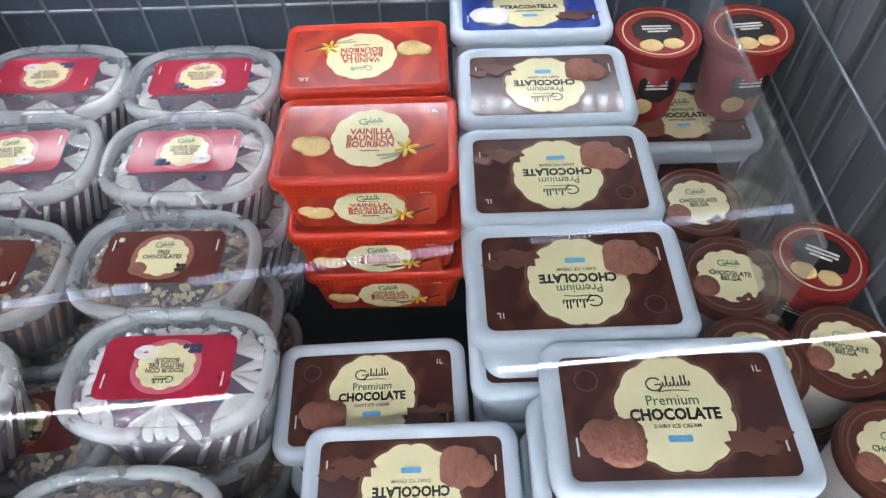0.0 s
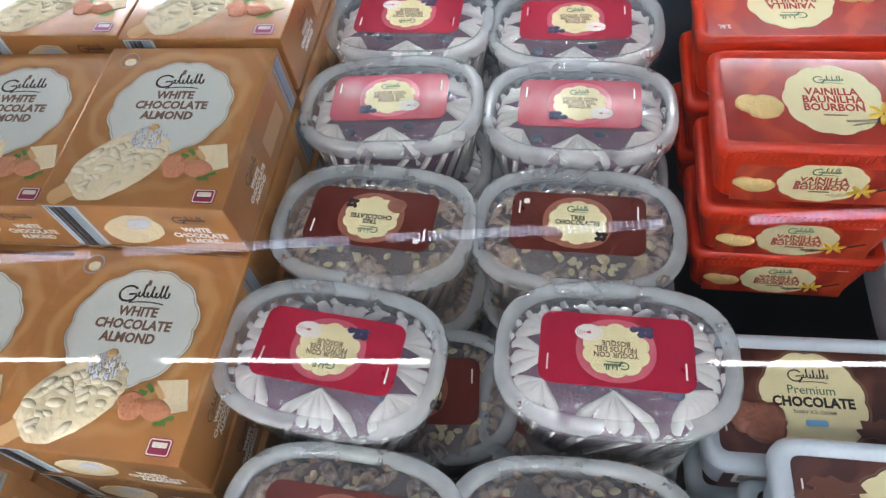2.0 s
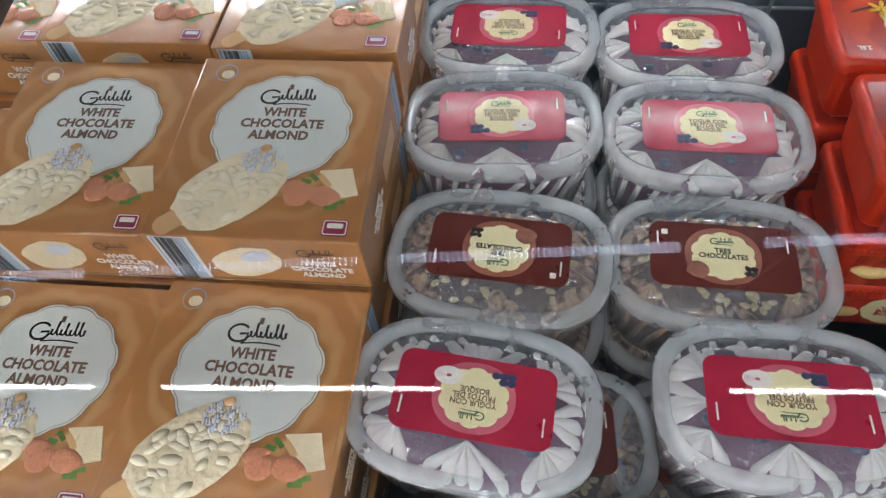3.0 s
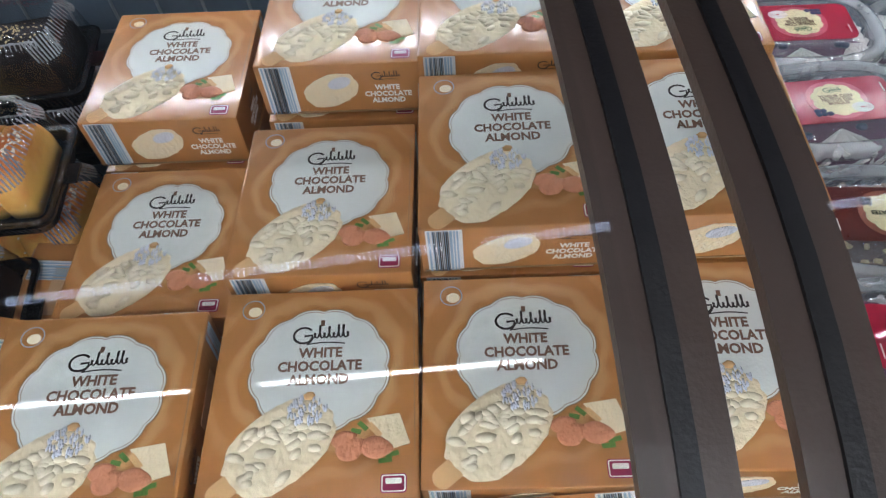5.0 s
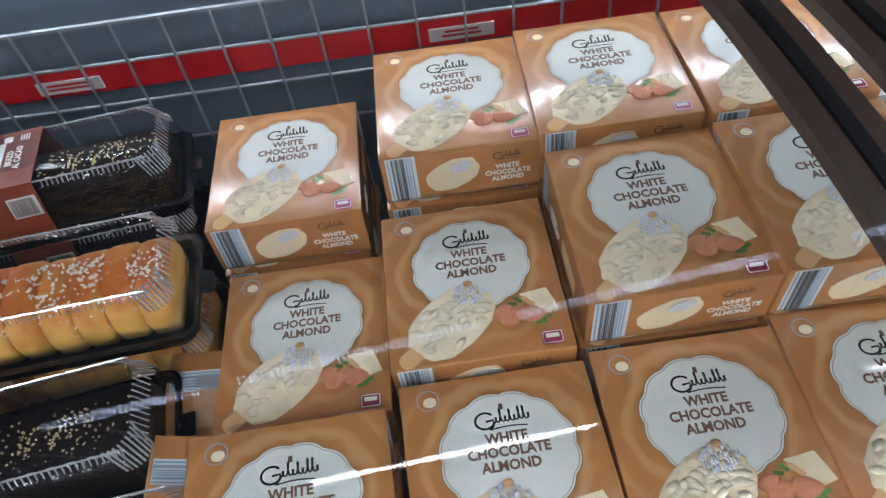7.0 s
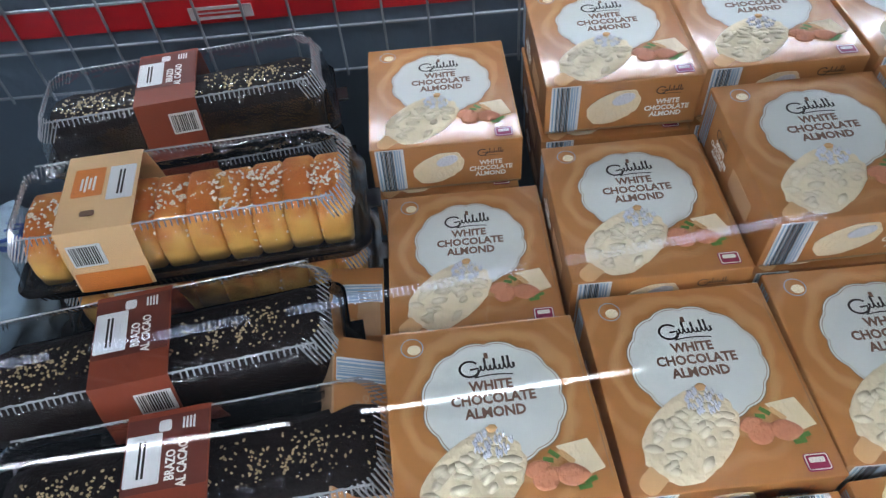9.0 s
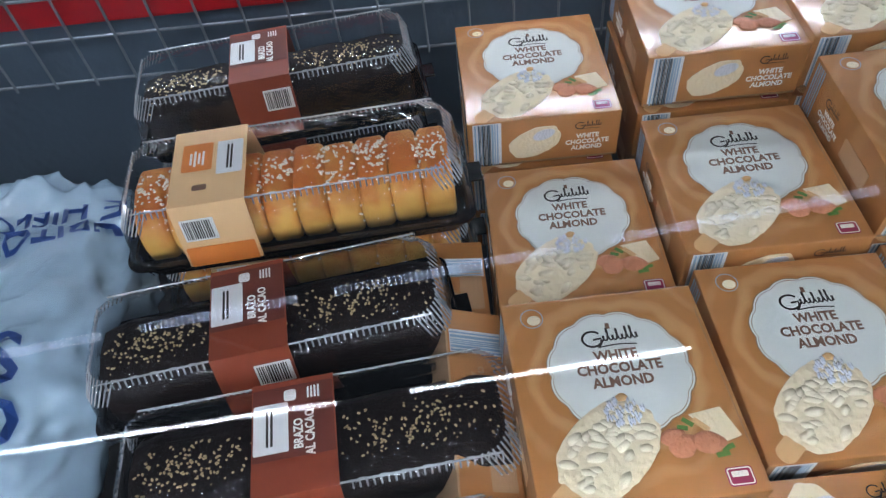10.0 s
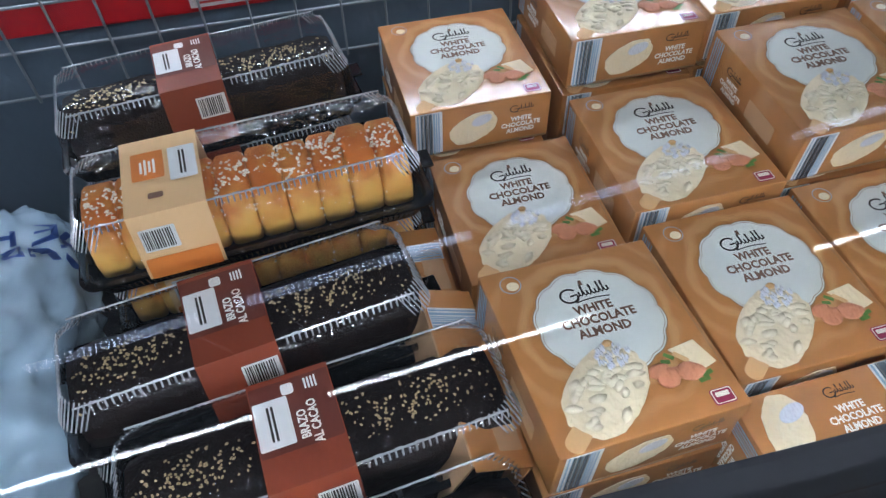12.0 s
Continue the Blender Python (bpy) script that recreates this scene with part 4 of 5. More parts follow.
def clear_tub(kind):
    yog = kind == "yogurt"
    t = empty("clear_tub", "clear oval tub of yogurt ice cream with pink label" if yog else "clear oval tub of chocolate ice cream with brown label", "ice cream tub", "clear oval tubs")
    h = OH
    part("tub_body", loft(bmesh.new(), [oval(OX * 0.80, OY * 0.78, 0), oval(OX * 0.84, OY * 0.83, 0.004), oval(OX * 0.945, OY * 0.93, h - 0.016)], top=False), "clear_body", t, smooth=True)
    # filling and piped cream
    rnd = random.Random(7 if yog else 8)
    part("ice_cream", loft(bmesh.new(), [oval(OX * 0.78, OY * 0.75, 0.003), oval(OX * 0.90, OY * 0.87, h - 0.026), oval(OX * 0.80, OY * 0.74, h - 0.0165), oval(OX * 0.4, OY * 0.35, h - 0.0135)]),
         "fruit_purple" if yog else "choc_mass", t, "purple-streaked filling" if yog else "chocolate filling", True)
    b = bmesh.new()
    edge = oval(OX * 0.855, OY * 0.815, 0, 180)
    fans = [(-0.047, -0.020), (0.0, -0.024), (0.047, -0.020), (-0.047, 0.020), (0.0, 0.024), (0.047, 0.020), (-0.046, 0.0), (0.046, 0.0)]
    for k, (fx, fy) in enumerate(fans):
        sy = 1 if fy > 0 else -1
        mid = math.atan2(sy, 0.75 * (fx > 0.01) - 0.75 * (fx < -0.01)) if fy else (0.0 if fx > 0 else math.pi)
        wide, count = (0.55, 3) if not fy else ((0.88, 5) if abs(fx) < 0.01 else (1.0, 5))
        for i in range(count):
            a = mid + wide * (2 * i / (count - 1) - 1) + rnd.uniform(-0.05, 0.05)
            d = Vector((math.cos(a), math.sin(a), 0))
            o = Vector((fx, fy, 0))
            far = max(edge, key=lambda q: (q - o).normalized().dot(d))
            cream_ray(b, o, far, h, rnd.uniform(0.0040, 0.0052))
    part("piped_cream", b, "cream_white" if yog else "piped_choc", t, "white piped ridges" if yog else "brown piped ridges", True)
    b = bmesh.new()
    for i in range(26):
        p, q = oval(OX * 0.815, OY * 0.80, 0.012, 26)[i], oval(OX * 0.915, OY * 0.89, h - 0.022, 26)[(i + 1) % 26]
        a = Vector((p.x, p.y, 0.010))
        rod(b, a, q, 0.0026, 5)
    part("side_swirl", b, "cream_white" if yog else "choc_cream", t, "", True)
    if not yog:
        b = bmesh.new()
        for i in range(46):
            a, r = rnd.uniform(0, 6.28), 0.45 + 0.45 * rnd.random()
            blob(b, (OX * 0.86 * r * math.cos(a), OY * 0.86 * r * math.sin(a), h - 0.0105 + rnd.uniform(-0.002, 0.001)), (0.0042, 0.0028, 0.0014), i, 0.3, 1, rnd.uniform(0, 3))
        part("nut_topping", b, "nut_chip", t)
    else:
        b = bmesh.new()
        for i in range(9):
            a, r = rnd.uniform(0, 6.28), 0.5 + 0.35 * rnd.random()
            blob(b, (OX * 0.8 * r * math.cos(a), OY * 0.8 * r * math.sin(a), h - 0.010), (0.005, 0.004, 0.003), i, 0.15, 2)
        part("berry_topping", b, "berry_dark", t, "", True)
    # lid: outer rim, inner groove, domed top
    part("lid_rim", loft(bmesh.new(), [oval(OX - 0.003, OY - 0.003, h - 0.020), oval(OX, OY, h - 0.015), oval(OX + 0.0005, OY + 0.0005, h - 0.005), oval(OX - 0.0012, OY - 0.0012, h - 0.0022), oval(OX - 0.005, OY - 0.005, h - 0.0012), oval(OX - 0.0092, OY - 0.0092, h - 0.0022), oval(OX - 0.0105, OY - 0.0105, h - 0.0062)], False, False),
         "clear_rim", t, "milky clear rim", True)
    part("lid", loft(bmesh.new(), [oval(OX - 0.0107, OY - 0.0107, h - 0.0064), oval(OX - 0.0125, OY - 0.0125, h - 0.0062), oval(OX - 0.0150, OY - 0.0150, h - 0.0020), oval(OX - 0.0175, OY - 0.0175, h), oval(OX * 0.5, OY * 0.45, h + 0.0006)], False, True), "clear_lid", t, "", True)
    z = h + 0.0009
    lb = "pink_label" if yog else "brown_label"
    part("label", flat(rrect(0.0510, 0.0275, 0.0090, z), 0.0003), lb, t, "pink printed label" if yog else "brown printed label")
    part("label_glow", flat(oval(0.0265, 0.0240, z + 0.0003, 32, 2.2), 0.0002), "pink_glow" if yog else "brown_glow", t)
    part("plaque", flat(scallop(0.0215, 0.0195, z + 0.0005, 10, 0.05, 80), 0.0002), "plaque_cream", t, "cream scalloped panel")
    part("maker_mark", squiggle(0.017, 0.0008), "ink_green", t, m=pose(0, 0.0115, z + 0.0008))
    if yog:
        part("lettering", words("YOGUR CON\nFRUTOS DEL\nBOSQUE", 0.0054, "ink_brown", 0.02, 0.8, 0.9), None, t, m=pose(0, -0.0005, z + 0.0009))
        b = bmesh.new()
        for i in range(5):
            blob(b, (-0.022 + 0.005 * (i % 3), -0.017 + 0.004 * (i // 3), z + 0.0006), (0.0035, 0.003, 0.0008), i, 0.1, 1)
        part("berry_picture", b, "berry_dark", t)
        b = bmesh.new()
        for i in range(5):
            ribbon(b, [(0.018 + 0.009 * math.cos(a) * (1 - i * 0.18), -0.012 + 0.006 * math.sin(a) * (1 - i * 0.18), z + 0.0008) for a in np.linspace(0, 6.28, 12)], 0.0012)
        part("swirl_picture", b, "cream_white", t)
    else:
        part("lettering", words("TRES\nCHOCOLATES", 0.0058, "ink_black", 0.02, 0.8, 0.9), None, t, m=pose(0, 0.0015, z + 0.0009))
        part("scoop_picture", blob(bmesh.new(), (-0.018, -0.013, z + 0.0006), (0.008, 0.007, 0.001), 3, 0.15, 2), "choc_scoop", t, "", True)
        b = bmesh.new()
        for i in range(4):
            blob(b, (0.016 + 0.004 * (i % 2), -0.014 + 0.004 * (i // 2), z + 0.0008), (0.0035, 0.002, 0.0007), i, 0.3, 1, i)
        part("flake_picture", b, "ink_black", t)
        part("white_mark", flat(rrect(0.0022, 0.0022, 0.0006, z + 0.0003, 1, -0.040, 0.018), 0.0003), "ink_white", t)
    for k in (-1, 1):
        part("edge_print", flat(rrect(0.0006, 0.006, 0.0003, z + 0.0003, 1, k * 0.045, 0.012), 0.0002), "ink_white", t)
    return t


YOG = [  # x, y, top z, turn, tilt, lean
    ((-0.380, 0.690, 0.812, 180, 0, 0), 3), ((-0.378, 0.578, 0.812, 4, 0, 0), 3), ((-0.378, 0.337, 0.808, 176, 2, -3), 1),
    ((-0.222, 0.692, 0.804, 1, 0, 0), 3), ((-0.214, 0.581, 0.806, 0, 0, 0), 3), ((-0.182, 0.357, 0.800, 180, 3, 0), 1)]
CHO = [((-0.370, 0.452, 0.806, 177, 0, 0), 3), ((-0.211, 0.464, 0.796, -1, 0, 0), 3), ((-0.350, 0.222, 0.790, 178, 0, 0), 3), ((-0.205, 0.232, 0.782, 2, 0, 0), 3),
       ((-0.330, 0.345, 0.726, 5, 0, 0), 2), ((-0.200, 0.350, 0.718, 2, 0, 0), 2)]
spread(clear_tub("yogurt"), [a for a, n in YOG], OH, [n for a, n in YOG])
spread(clear_tub("chocolate"), [a for a, n in CHO], OH, [n for a, n in CHO])

# ---- round cups ----


def circle(r, z, n=36, cx=0, cy=0):
    return oval(r, r, z, n, 2, cx, cy)


def cup(red):
    t = empty("ice_cream_cup", "round red cup of cookie ice cream with black octagon print" if red else "round brown cup of chocolate ice cream with cream lid panel", "ice cream cup", "round cups")
    col, h = ("cup_red" if red else "cup_brown"), 0.095
    part("cup_body", loft(bmesh.new(), [circle(0.031, 0), circle(0.032, 0.003), circle(0.040, h - 0.012)]), col if red else "cup_body", t, smooth=True)
    part("lid", loft(bmesh.new(), [circle(0.0415, h - 0.014), circle(0.0435, h - 0.012), circle(0.0435, h - 0.003), circle(0.0425, h), circle(0.0400, h), circle(0.0390, h - 0.002)]), col, t, smooth=False)
    z = h - 0.0018
    part("lid_ring", band(circle(0.036, z), circle(0.0345, z)), "ink_brown" if not red else "plaque_cream", t)
    if red:
        part("octagon", flat([Vector((0.027 * math.cos(a + 0.39), 0.004 + 0.024 * math.sin(a + 0.39), z)) for a in np.linspace(0, 5.498, 8)], 0.0004), "ink_black", t, "black octagon panel")
        part("small_print", text_lines(0.030, 0.013, 3, 2), "ink_white", t, m=pose(0, 0.006, z + 0.0005))
        b = blob(bmesh.new(), (-0.010, -0.020, z), (0.012, 0.010, 0.0014), 2, 0.1)
        blob(b, (0.012, -0.018, z), (0.011, 0.009, 0.0012), 4, 0.1)
        part("scoop_picture", b, "vanilla_scoop", t, "", True)
        fm = pose(0, -0.0372, 0.046, 84, 0, 0)
        part("octagon", flat([Vector((0.020 * math.cos(a + 0.39), 0.020 * math.sin(a + 0.39), 0)) for a in np.linspace(0, 5.498, 8)], 0.0006), "ink_black", t, m=fm @ pose(0, 0.008, 0))
        part("small_print", text_lines(0.024, 0.012, 3, 5), "ink_white", t, m=fm @ pose(0, 0.010, 0.0008))
        b = blob(bmesh.new(), (-0.012, -0.016, 0), (0.012, 0.010, 0.0025), 2, 0.1)
        part("scoop_picture", b, "vanilla_scoop", t, "", True, fm)
    else:
        part("plaque", flat(scallop(0.0275, 0.0265, z, 10, 0.05, 80), 0.0004), "plaque_cream", t, "cream scalloped panel")
        part("maker_mark", squiggle(0.020, 0.0009), "ink_green", t, m=pose(0, 0.012, z + 0.0006))
        part("lettering", words("CHOCOLATE\nBELGA", 0.0066, "ink_black", 0.02, 0.8, 0.9), None, t, m=pose(0, -0.001, z + 0.0006))
        part("scoop_picture", blob(bmesh.new(), (-0.021, -0.013, z), (0.012, 0.012, 0.0014), 3, 0.12), "choc_scoop", t, "", True)
        b = bmesh.new()
        for i in range(6):
            blob(b, (0.006 + 0.004 * i, -0.024 + 0.002 * (i % 3), z), (0.005, 0.003, 0.0010), i, 0.3, 1, i)
        part("shavings_picture", b, "choc_dark", t)
    return t


def cups(red, spots):
    p = cup(red)
    for i, (x, y, z, rz, n) in enumerate(spots):
        for k in range(n):
            m = pose(x, y, z - 0.095 - k * 0.097, 0, 0, rz)
            if i == 0 and k == 0:
                p.matrix_basis = m
            else:
                copy_thing(p, m)


cups(False, [(0.270, 0.545, 0.760, 0, 2), (0.276, 0.456, 0.765, -8, 2), (0.274, 0.372, 0.765, 12, 2), (0.362, 0.392, 0.745, -14, 2), (0.366, 0.300, 0.750, -10, 2)])
cups(True, [(0.247, 0.708, 0.834, 0, 1), (0.340, 0.708, 0.834, 4, 1), (0.372, 0.486, 0.745, -30, 2)])

# ---- swiss rolls in clear clamshells ----


def swiss_roll(gold):
    t = empty("swiss_roll_pack", "clear clamshell with golden sugared swiss roll and peach sleeve" if gold else "clear clamshell with chocolate swiss roll and brown sleeve", "cake pack", "swiss roll packs")
    hx, hy, h = 0.153, 0.058, 0.077
    part("tray", loft(bmesh.new(), [rrect(hx - 0.010, hy - 0.010, 0.014, 0), rrect(hx - 0.004, hy - 0.004, 0.014, 0.018), rrect(hx, hy, 0.014, 0.020), rrect(hx, hy, 0.014, 0.0225), rrect(hx - 0.006, hy - 0.006, 0.012, 0.0225), rrect(hx - 0.012, hy - 0.012, 0.012, 0.004)]), "black_tray", t, "black plastic tray")
    dome = [rrect(hx - 0.0015, hy - 0.0015, 0.016, 0.0235), rrect(hx - 0.004, hy - 0.004, 0.016, 0.026), rrect(hx - 0.008, hy - 0.008, 0.018, 0.055), rrect(hx - 0.014, hy - 0.014, 0.020, h - 0.003), rrect(hx - 0.022, hy - 0.022, 0.018, h)]
    part("clear_cover", loft(bmesh.new(), dome, False, True), "clamshell", t, "clear ribbed plastic cover", True)
    # moulded ribs round the upper corners and along the long edges
    ribs = bmesh.new()
    ring0, ring1 = rrect(hx - 0.0085, hy - 0.0085, 0.018, 0.058, 8), rrect(hx - 0.018, hy - 0.018, 0.020, h + 0.0006, 8)
    for p, q in zip(ring0, ring1):
        rod(ribs, p, q, 0.0008, 4)
    lo, hi = (-0.101, -0.030) if gold else (-0.046, 0.022)
    for i in range(52):
        x = -hx + 0.032 + i * 0.0049
        if lo < x < hi:
            continue
        for s in (-1, 1):
            rod(ribs, (x, s * (hy - 0.0140), 0.0705), (x, s * (hy - 0.0172), h + 0.0004), 0.0007, 4)
            if i % 3 == 1:
                rod(ribs, (x, s * (hy - 0.0172), h + 0.0004), (x + 0.0049, s * (hy - 0.0172), h + 0.0004), 0.0007, 4)
    for i in range(12):
        y = -0.030 + i * 0.0055
        for s in (-1, 1):
            rod(ribs, (s * (hx - 0.0105), y, 0.062), (s * (hx - 0.0180), y, h + 0.0004), 0.0007, 4)
    part("cover_ribbing", ribs, "clamshell_rib_glint", t, "clear moulded ribs, whitened for their glints")
    # Rods added to draw the highlight along the cover's long edges.
    e = bmesh.new()
    for s in (-1, 1):
        rod(e, (-hx + 0.025, s * (hy - 0.0165), h), (hx - 0.025, s * (hy - 0.0165), h), 0.0009, 5)
    part("cover_edge_highlight", e, "clamshell_rib_glint", t)
    fl = bmesh.new()
    for i in range(56):
        x = -hx + 0.016 + i * 0.0049
        for s in (-1, 1):
            rod(fl, (x, s * (hy - 0.0036), 0.0190), (x, s * (hy - 0.0085), 0.0040), 0.0008, 4)
    part("tray_ribbing", fl, "black_tray", t)
    part("tab", one_box(hx - 0.002, hx + 0.011, -0.012, 0.010, 0.0195, 0.0225, 0.001), "black_tray", t)
    rnd = random.Random(5 if gold else 6)
    # the roll
    prof = [(-0.040, 0.012), (-0.041, 0.030), (-0.036, 0.048), (-0.024, 0.059), (0, 0.063), (0.024, 0.059), (0.036, 0.048), (0.041, 0.030), (0.040, 0.012)]
    if gold:
        for i in range(10):
            x0 = -0.137 + i * 0.0274
            lift = rnd.uniform(-0.002, 0.002)
            b = bmesh.new()
            ring = lambda x, k: [Vector((x, y * k, 0.010 + (z - 0.010) * k + lift)) for y, z in prof]
            loft(b, [ring(x0, 0.86), ring(x0 + 0.0012, 0.95), ring(x0 + 0.0045, 1.0), ring(x0 + 0.0225, 1.0), ring(x0 + 0.0258, 0.95), ring(x0 + 0.0270, 0.86)])
            part("cake_slice", b, "cake_gold", t, "", True)
        b = bmesh.new()
        for i in range(900):
            a, x = rnd.gauss(-0.30, 0.62), rnd.uniform(-0.134, 0.134)
            blob(b, (x, 0.038 * math.sin(a), 0.0275 + 0.0360 * math.cos(a)), (rnd.uniform(0.0009, 0.0028), 0.0013, 0.0010), i, 0.3, 1, rnd.uniform(0, 3))
        part("sugar_topping", b, "sugar_flake", t)
    else:
        b = bmesh.new()
        rings = []
        for i in range(15):
            x = -0.137 + i * 0.274 / 14
            k = 0.93 if i in (0, 14) else 1 + 0.02 * math.sin(i * 2.1)
            rings.append([Vector((x, y * k, 0.010 + (z - 0.010) * k)) for y, z in prof])
        loft(b, rings)
        part("chocolate_roll", b, "cake_choc", t, "dark chocolate-coated roll", True)
        b = bmesh.new()
        for i in range(520):
            a, x = rnd.gauss(-0.25, 0.60), rnd.choice((-0.105, -0.075, 0.050, 0.090)) + rnd.gauss(0, 0.022)
            if abs(x) > 0.133:
                continue
            blob(b, (x, 0.038 * math.sin(a), 0.0285 + 0.035 * math.cos(a)), (rnd.uniform(0.0008, 0.0019), 0.0010, 0.0009), i, 0.3, 1, rnd.uniform(0, 3))
        part("nut_topping", b, "nut_chip", t)
    # paper sleeve over the cover
    sx0, sx1 = (-0.097, -0.034) if gold else (-0.042, 0.018)
    o = [(-hy - 0.001, 0.020), (-hy + 0.0075, 0.055), (-hy + 0.0150, h + 0.0016), (hy - 0.0150, h + 0.0016), (hy - 0.0075, 0.055), (hy + 0.001, 0.020)]
    inner = [(y * 0.988, z - 0.0007) for y, z in o]
    b = loft(bmesh.new(), [[Vector((x, y, z)) for y, z in o + inner[::-1]] for x in (sx0, sx1)])
    bmesh.ops.recalc_face_normals(b, faces=b.faces)
    part("sleeve", b, "sleeve_peach" if gold else "sleeve_brown", t, "printed paper sleeve")
    c, zt = (sx0 + sx1) / 2, h + 0.0022
    if gold:
        part("sleeve_panel", flat(rrect(0.013, 0.016, 0.001, zt, 1, c - 0.010, 0.010), 0.0002), "sleeve_orange", t)
        part("sleeve_panel", flat(rrect(0.029, 0.010, 0.001, 0, 1), 0.0002), "sleeve_orange", t, m=pose(c, -hy + 0.0015, 0.030, 76, 0, 0) @ pose(0, 0, 0.0012))
    else:
        part("sleeve_panel", flat(rrect(0.0292, 0.028, 0.001, zt, 1, c, 0.010), 0.0002), "sleeve_dark", t)
    part("name_label", flat(rrect(0.011 if gold else 0.0125, 0.019, 0.001, zt + 0.0003, 1, c + (0.018 if gold else -0.016), 0.006), 0.0002), "label_white", t, "white name label")
    part("name_print", text_lines(0.028, 0.0062, 2, 2), "ink_black", t, m=pose(c + (0.018 if gold else -0.017), 0.006, zt + 0.0006, 0, 0, 90))
    if gold:
        part("small_print", text_lines(0.018, 0.014, 4, 8), "ink_white", t, m=pose(c - 0.010, 0.008, zt + 0.0004, 0, 0, 90))
        part("small_mark", flat(rrect(0.006, 0.003, 0.001, zt, 1, c - 0.006, -0.025), 0.0003), "ink_brown", t)
    else:
        part("lettering", words("BRAZO\nAL CACAO", 0.0092, "ink_white", 0.03, 0.9, 0.75), None, t, "white capitals", m=pose(c + 0.008, -0.001, zt + 0.0006, 0, 0, 90))
        part("round_mark", flat(rrect(0.0045, 0.0045, 0.002, zt + 0.0003, 2, c - 0.002, 0.030), 0.0002), "label_white", t)
        part("small_print", text_lines(0.010, 0.010, 4, 5), "label_white", t, m=pose(c + 0.015, 0.030, zt + 0.0004, 0, 0, 90))
    fm = pose(c + (-0.012 if gold else 0.014), -hy + 0.0090, 0.056, 76, 0, 0) @ pose(0, 0, 0.0014)
    part("code_panel", flat(rrect(0.014, 0.011, 0.0006, 0, 1), 0.0002), "label_white", t, m=fm)
    part("barcode", stripes(0.024, 0.018, 3, 0.0005, 0.0014), "ink_black", t, m=fm @ pose(0, 0, 0.0003))
    return t


dark_spots = [(-1.255, 0.668, 0.860, 8, 0, 0), (-1.236, 0.375, 0.828, 9, 0, 0), (-1.190, 0.270, 0.818, 7, 0, 0), (-1.196, 0.166, 0.802, 7, 0, 0)]
spread(swiss_roll(False), dark_spots, 0.0795, [2, 2, 2, 1])
gold = swiss_roll(True)
gold.matrix_basis = pose(-1.215, 0.496, 0.876, 3, 0, 5) @ pose(0, 0, -0.0785)
copy_thing(gold, pose(-1.215, 0.512, 0.788, 0, 0, 4) @ pose(0, 0, -0.0785))

# ---- a torn-open carton side leaning between the rolls and the first column ----


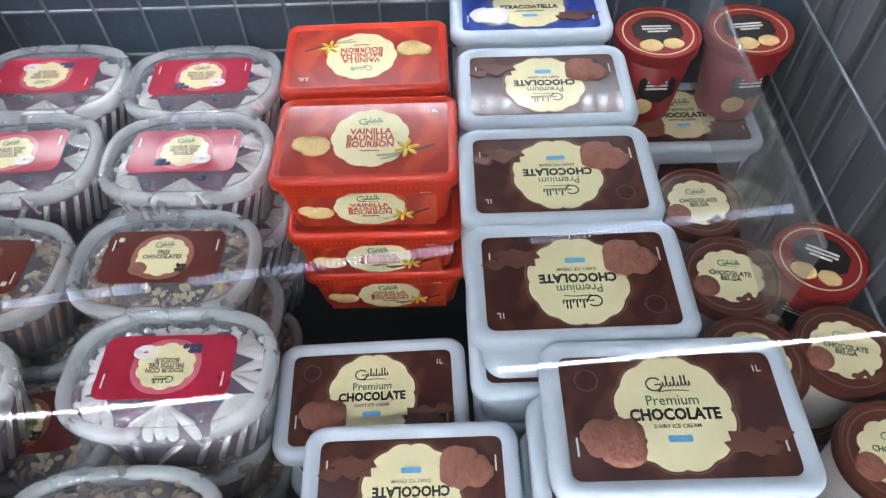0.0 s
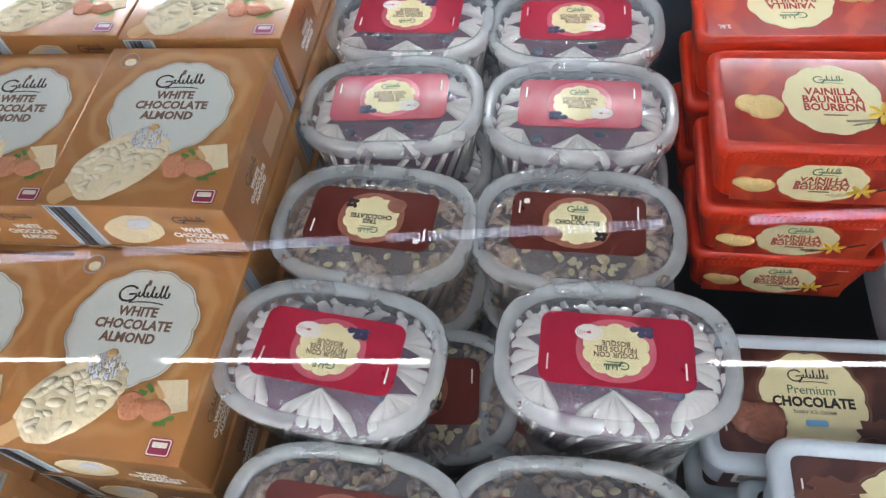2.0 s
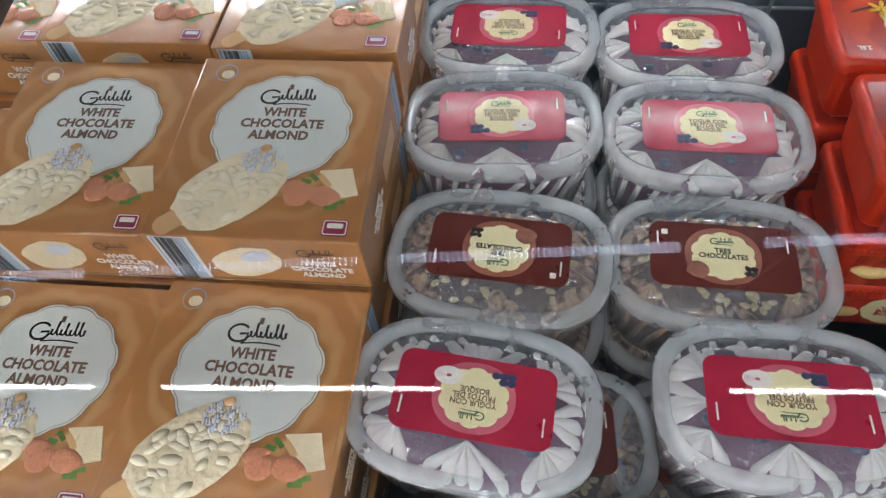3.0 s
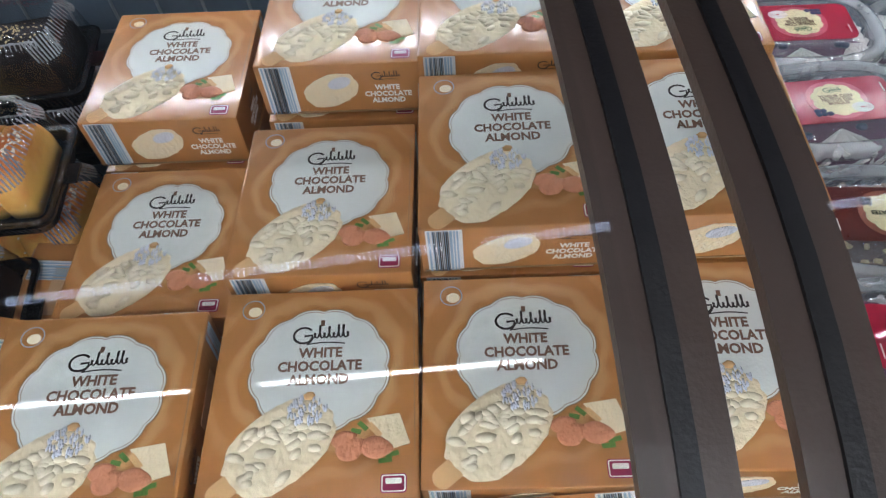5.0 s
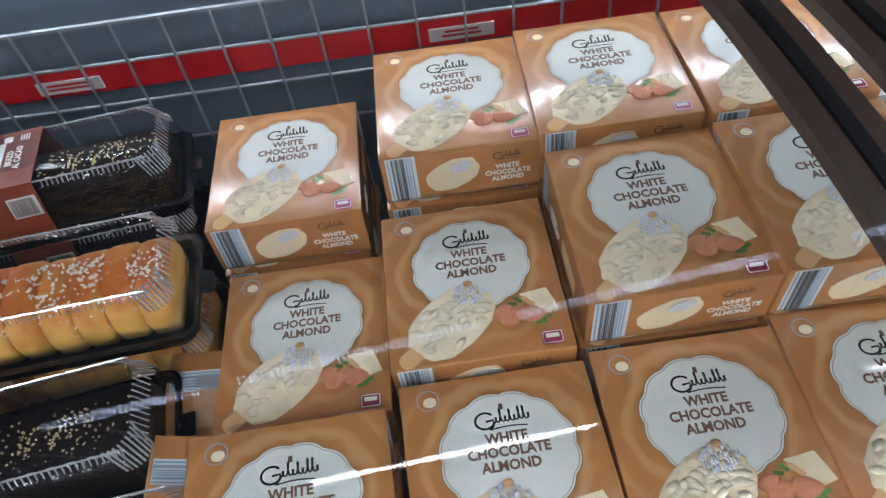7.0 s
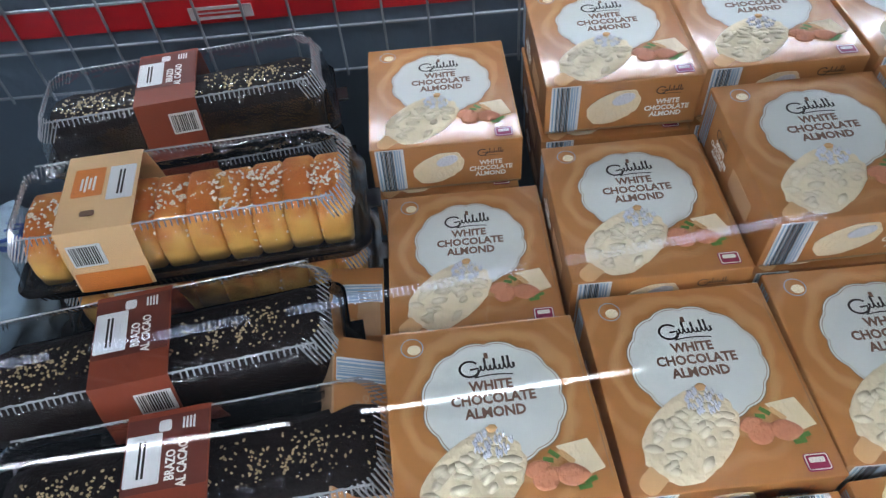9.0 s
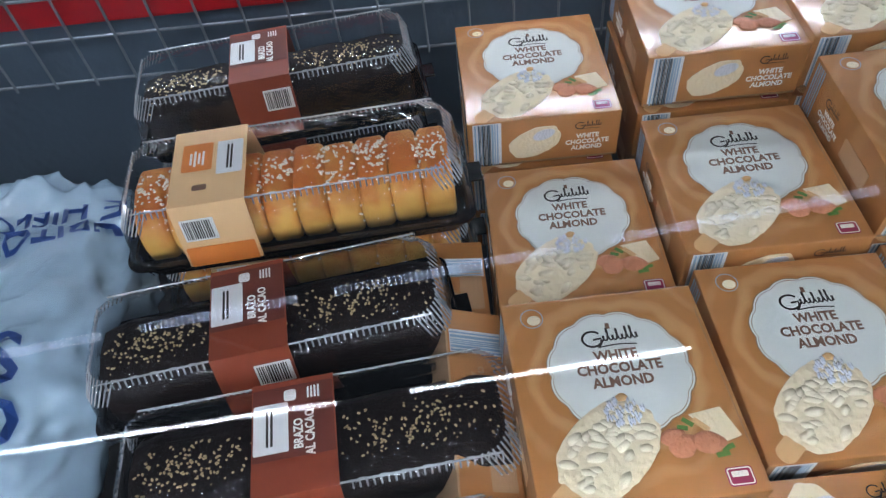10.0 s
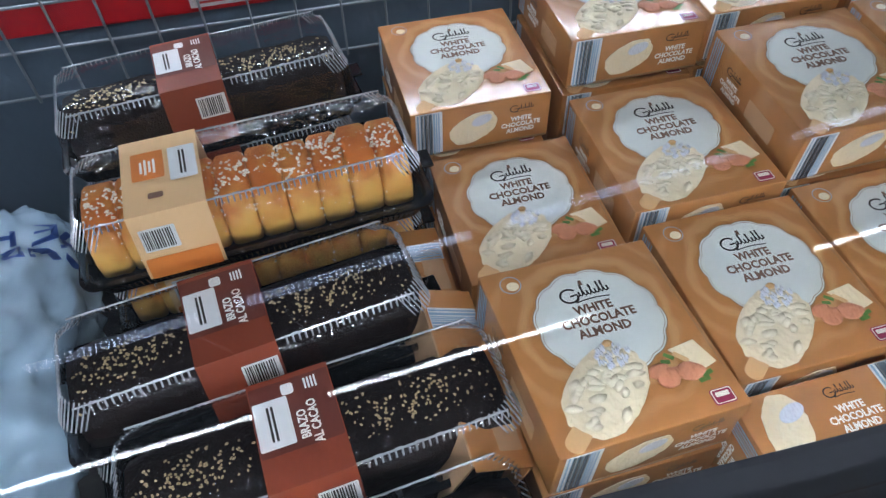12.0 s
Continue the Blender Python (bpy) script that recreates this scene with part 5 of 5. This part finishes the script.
def carton_flap(length, m):
    t = empty("carton_flap", "torn-open tan carton side leaning beside the cake packs", "carton flap")
    t.matrix_basis = m
    h = length / 2
    bm = one_box(-0.026, 0.022, -h, h, 0, 0.0016, 0.0005)
    box(bm, 0.0205, 0.022, -h, h, -0.060, 0.0002)
    part("panel", bm, "tan_plain", t)
    part("inner_lip", one_box(-0.0275, -0.0255, -h + 0.004, h - 0.006, -0.070, 0.0012, 0.0004), "board_inside", t, "bare board edge")
    part("code_panel", flat(rrect(0.0225, 0.0105, 0.0006, 0.0017, 1, -0.002, h - 0.030), 0.0002), "label_white", t)
    part("barcode", stripes(0.019, 0.044, 44, 0.0008, 0.0024), "bar_blue", t, "pale blue and grey code bars", m=pose(-0.002, h - 0.030, 0.0020, 0, 0, 90))
    part("lettering", words("CHOCOLATE\nALMOND", 0.0068, "board_inside", 0.03, 0.95, 0.9), None, t, "pale capitals", m=pose(-0.004, h - 0.070, 0.0018, 0, 0, -90))
    part("pale_panel", flat(rrect(0.010, 0.026, 0.001, 0.0017, 1, 0.008, -h + 0.040), 0.0002), "board_inside", t)
    return t


carton_flap(0.165, pose(-1.066, 0.300, 0.782, 0, 24, 2))
carton_flap(0.090, pose(-1.078, 0.432, 0.760, 0, 8, 2))

# ---- bag of ice cubes ----


def ice_bag(x, y, z, sx, sy, sz, seed, printed_on):
    t = empty("ice_bag", "white translucent bag of ice cubes with blue lettering", "ice bag", "ice bags")
    t.location = (x, y, z)
    b = bmesh.new()
    bmesh.ops.create_uvsphere(b, u_segments=120, v_segments=64, radius=1)

    def skin(v):
        k = 1 / (abs(v.x) ** 3.2 + abs(v.y) ** 3.2 + abs(v.z) ** 2.6) ** (1 / 3)
        p = Vector((v.x * k * sx, v.y * k * sy, v.z * k * sz))
        w = noise.noise(p * 22 + Vector((seed, 0, 0))) * 0.012 + noise.noise(p * 60 + Vector((0, seed, 0))) * 0.006 - abs(noise.noise(p * 26)) * 0.020 - abs(noise.noise(p * 70)) * 0.008
        return p + v.normalized() * w

    for v in b.verts:
        v.co = skin(v.co.copy())
    part("bag", b, "bag_film", t, "", True)
    for text, px, py, size, rot in printed_on:
        me = words(text, size, "bag_ink", 0.02, 0.9).copy()
        mt = pose(px, py, 0, 0, 0, rot)
        for v in me.vertices:
            p = mt @ v.co
            n = Vector((p.x / sx, p.y / sy, 0))
            zz = (max(0.02, 1 - abs(n.x) ** 3 - abs(n.y) ** 3)) ** (1 / 2.6)
            q = skin(Vector((n.x, n.y, zz)))
            v.co = q + Vector((0, 0, 0.0025))
        part("lettering", me, None, t, "blue capitals")
    return t


ice_bag(-1.53, 0.41, 0.745, 0.155, 0.20, 0.075, 1.0, [("CUBITOS\nDE HIELO", 0.085, 0.10, 0.034, 195), ("CUBITOS\nDE HIELO", -0.02, -0.10, 0.060, 8)])
ice_bag(-1.85, 0.44, 0.745, 0.15, 0.22, 0.075, 4.0, [("CUBITOS\nDE HIELO", 0.0, 0.0, 0.05, 15)])
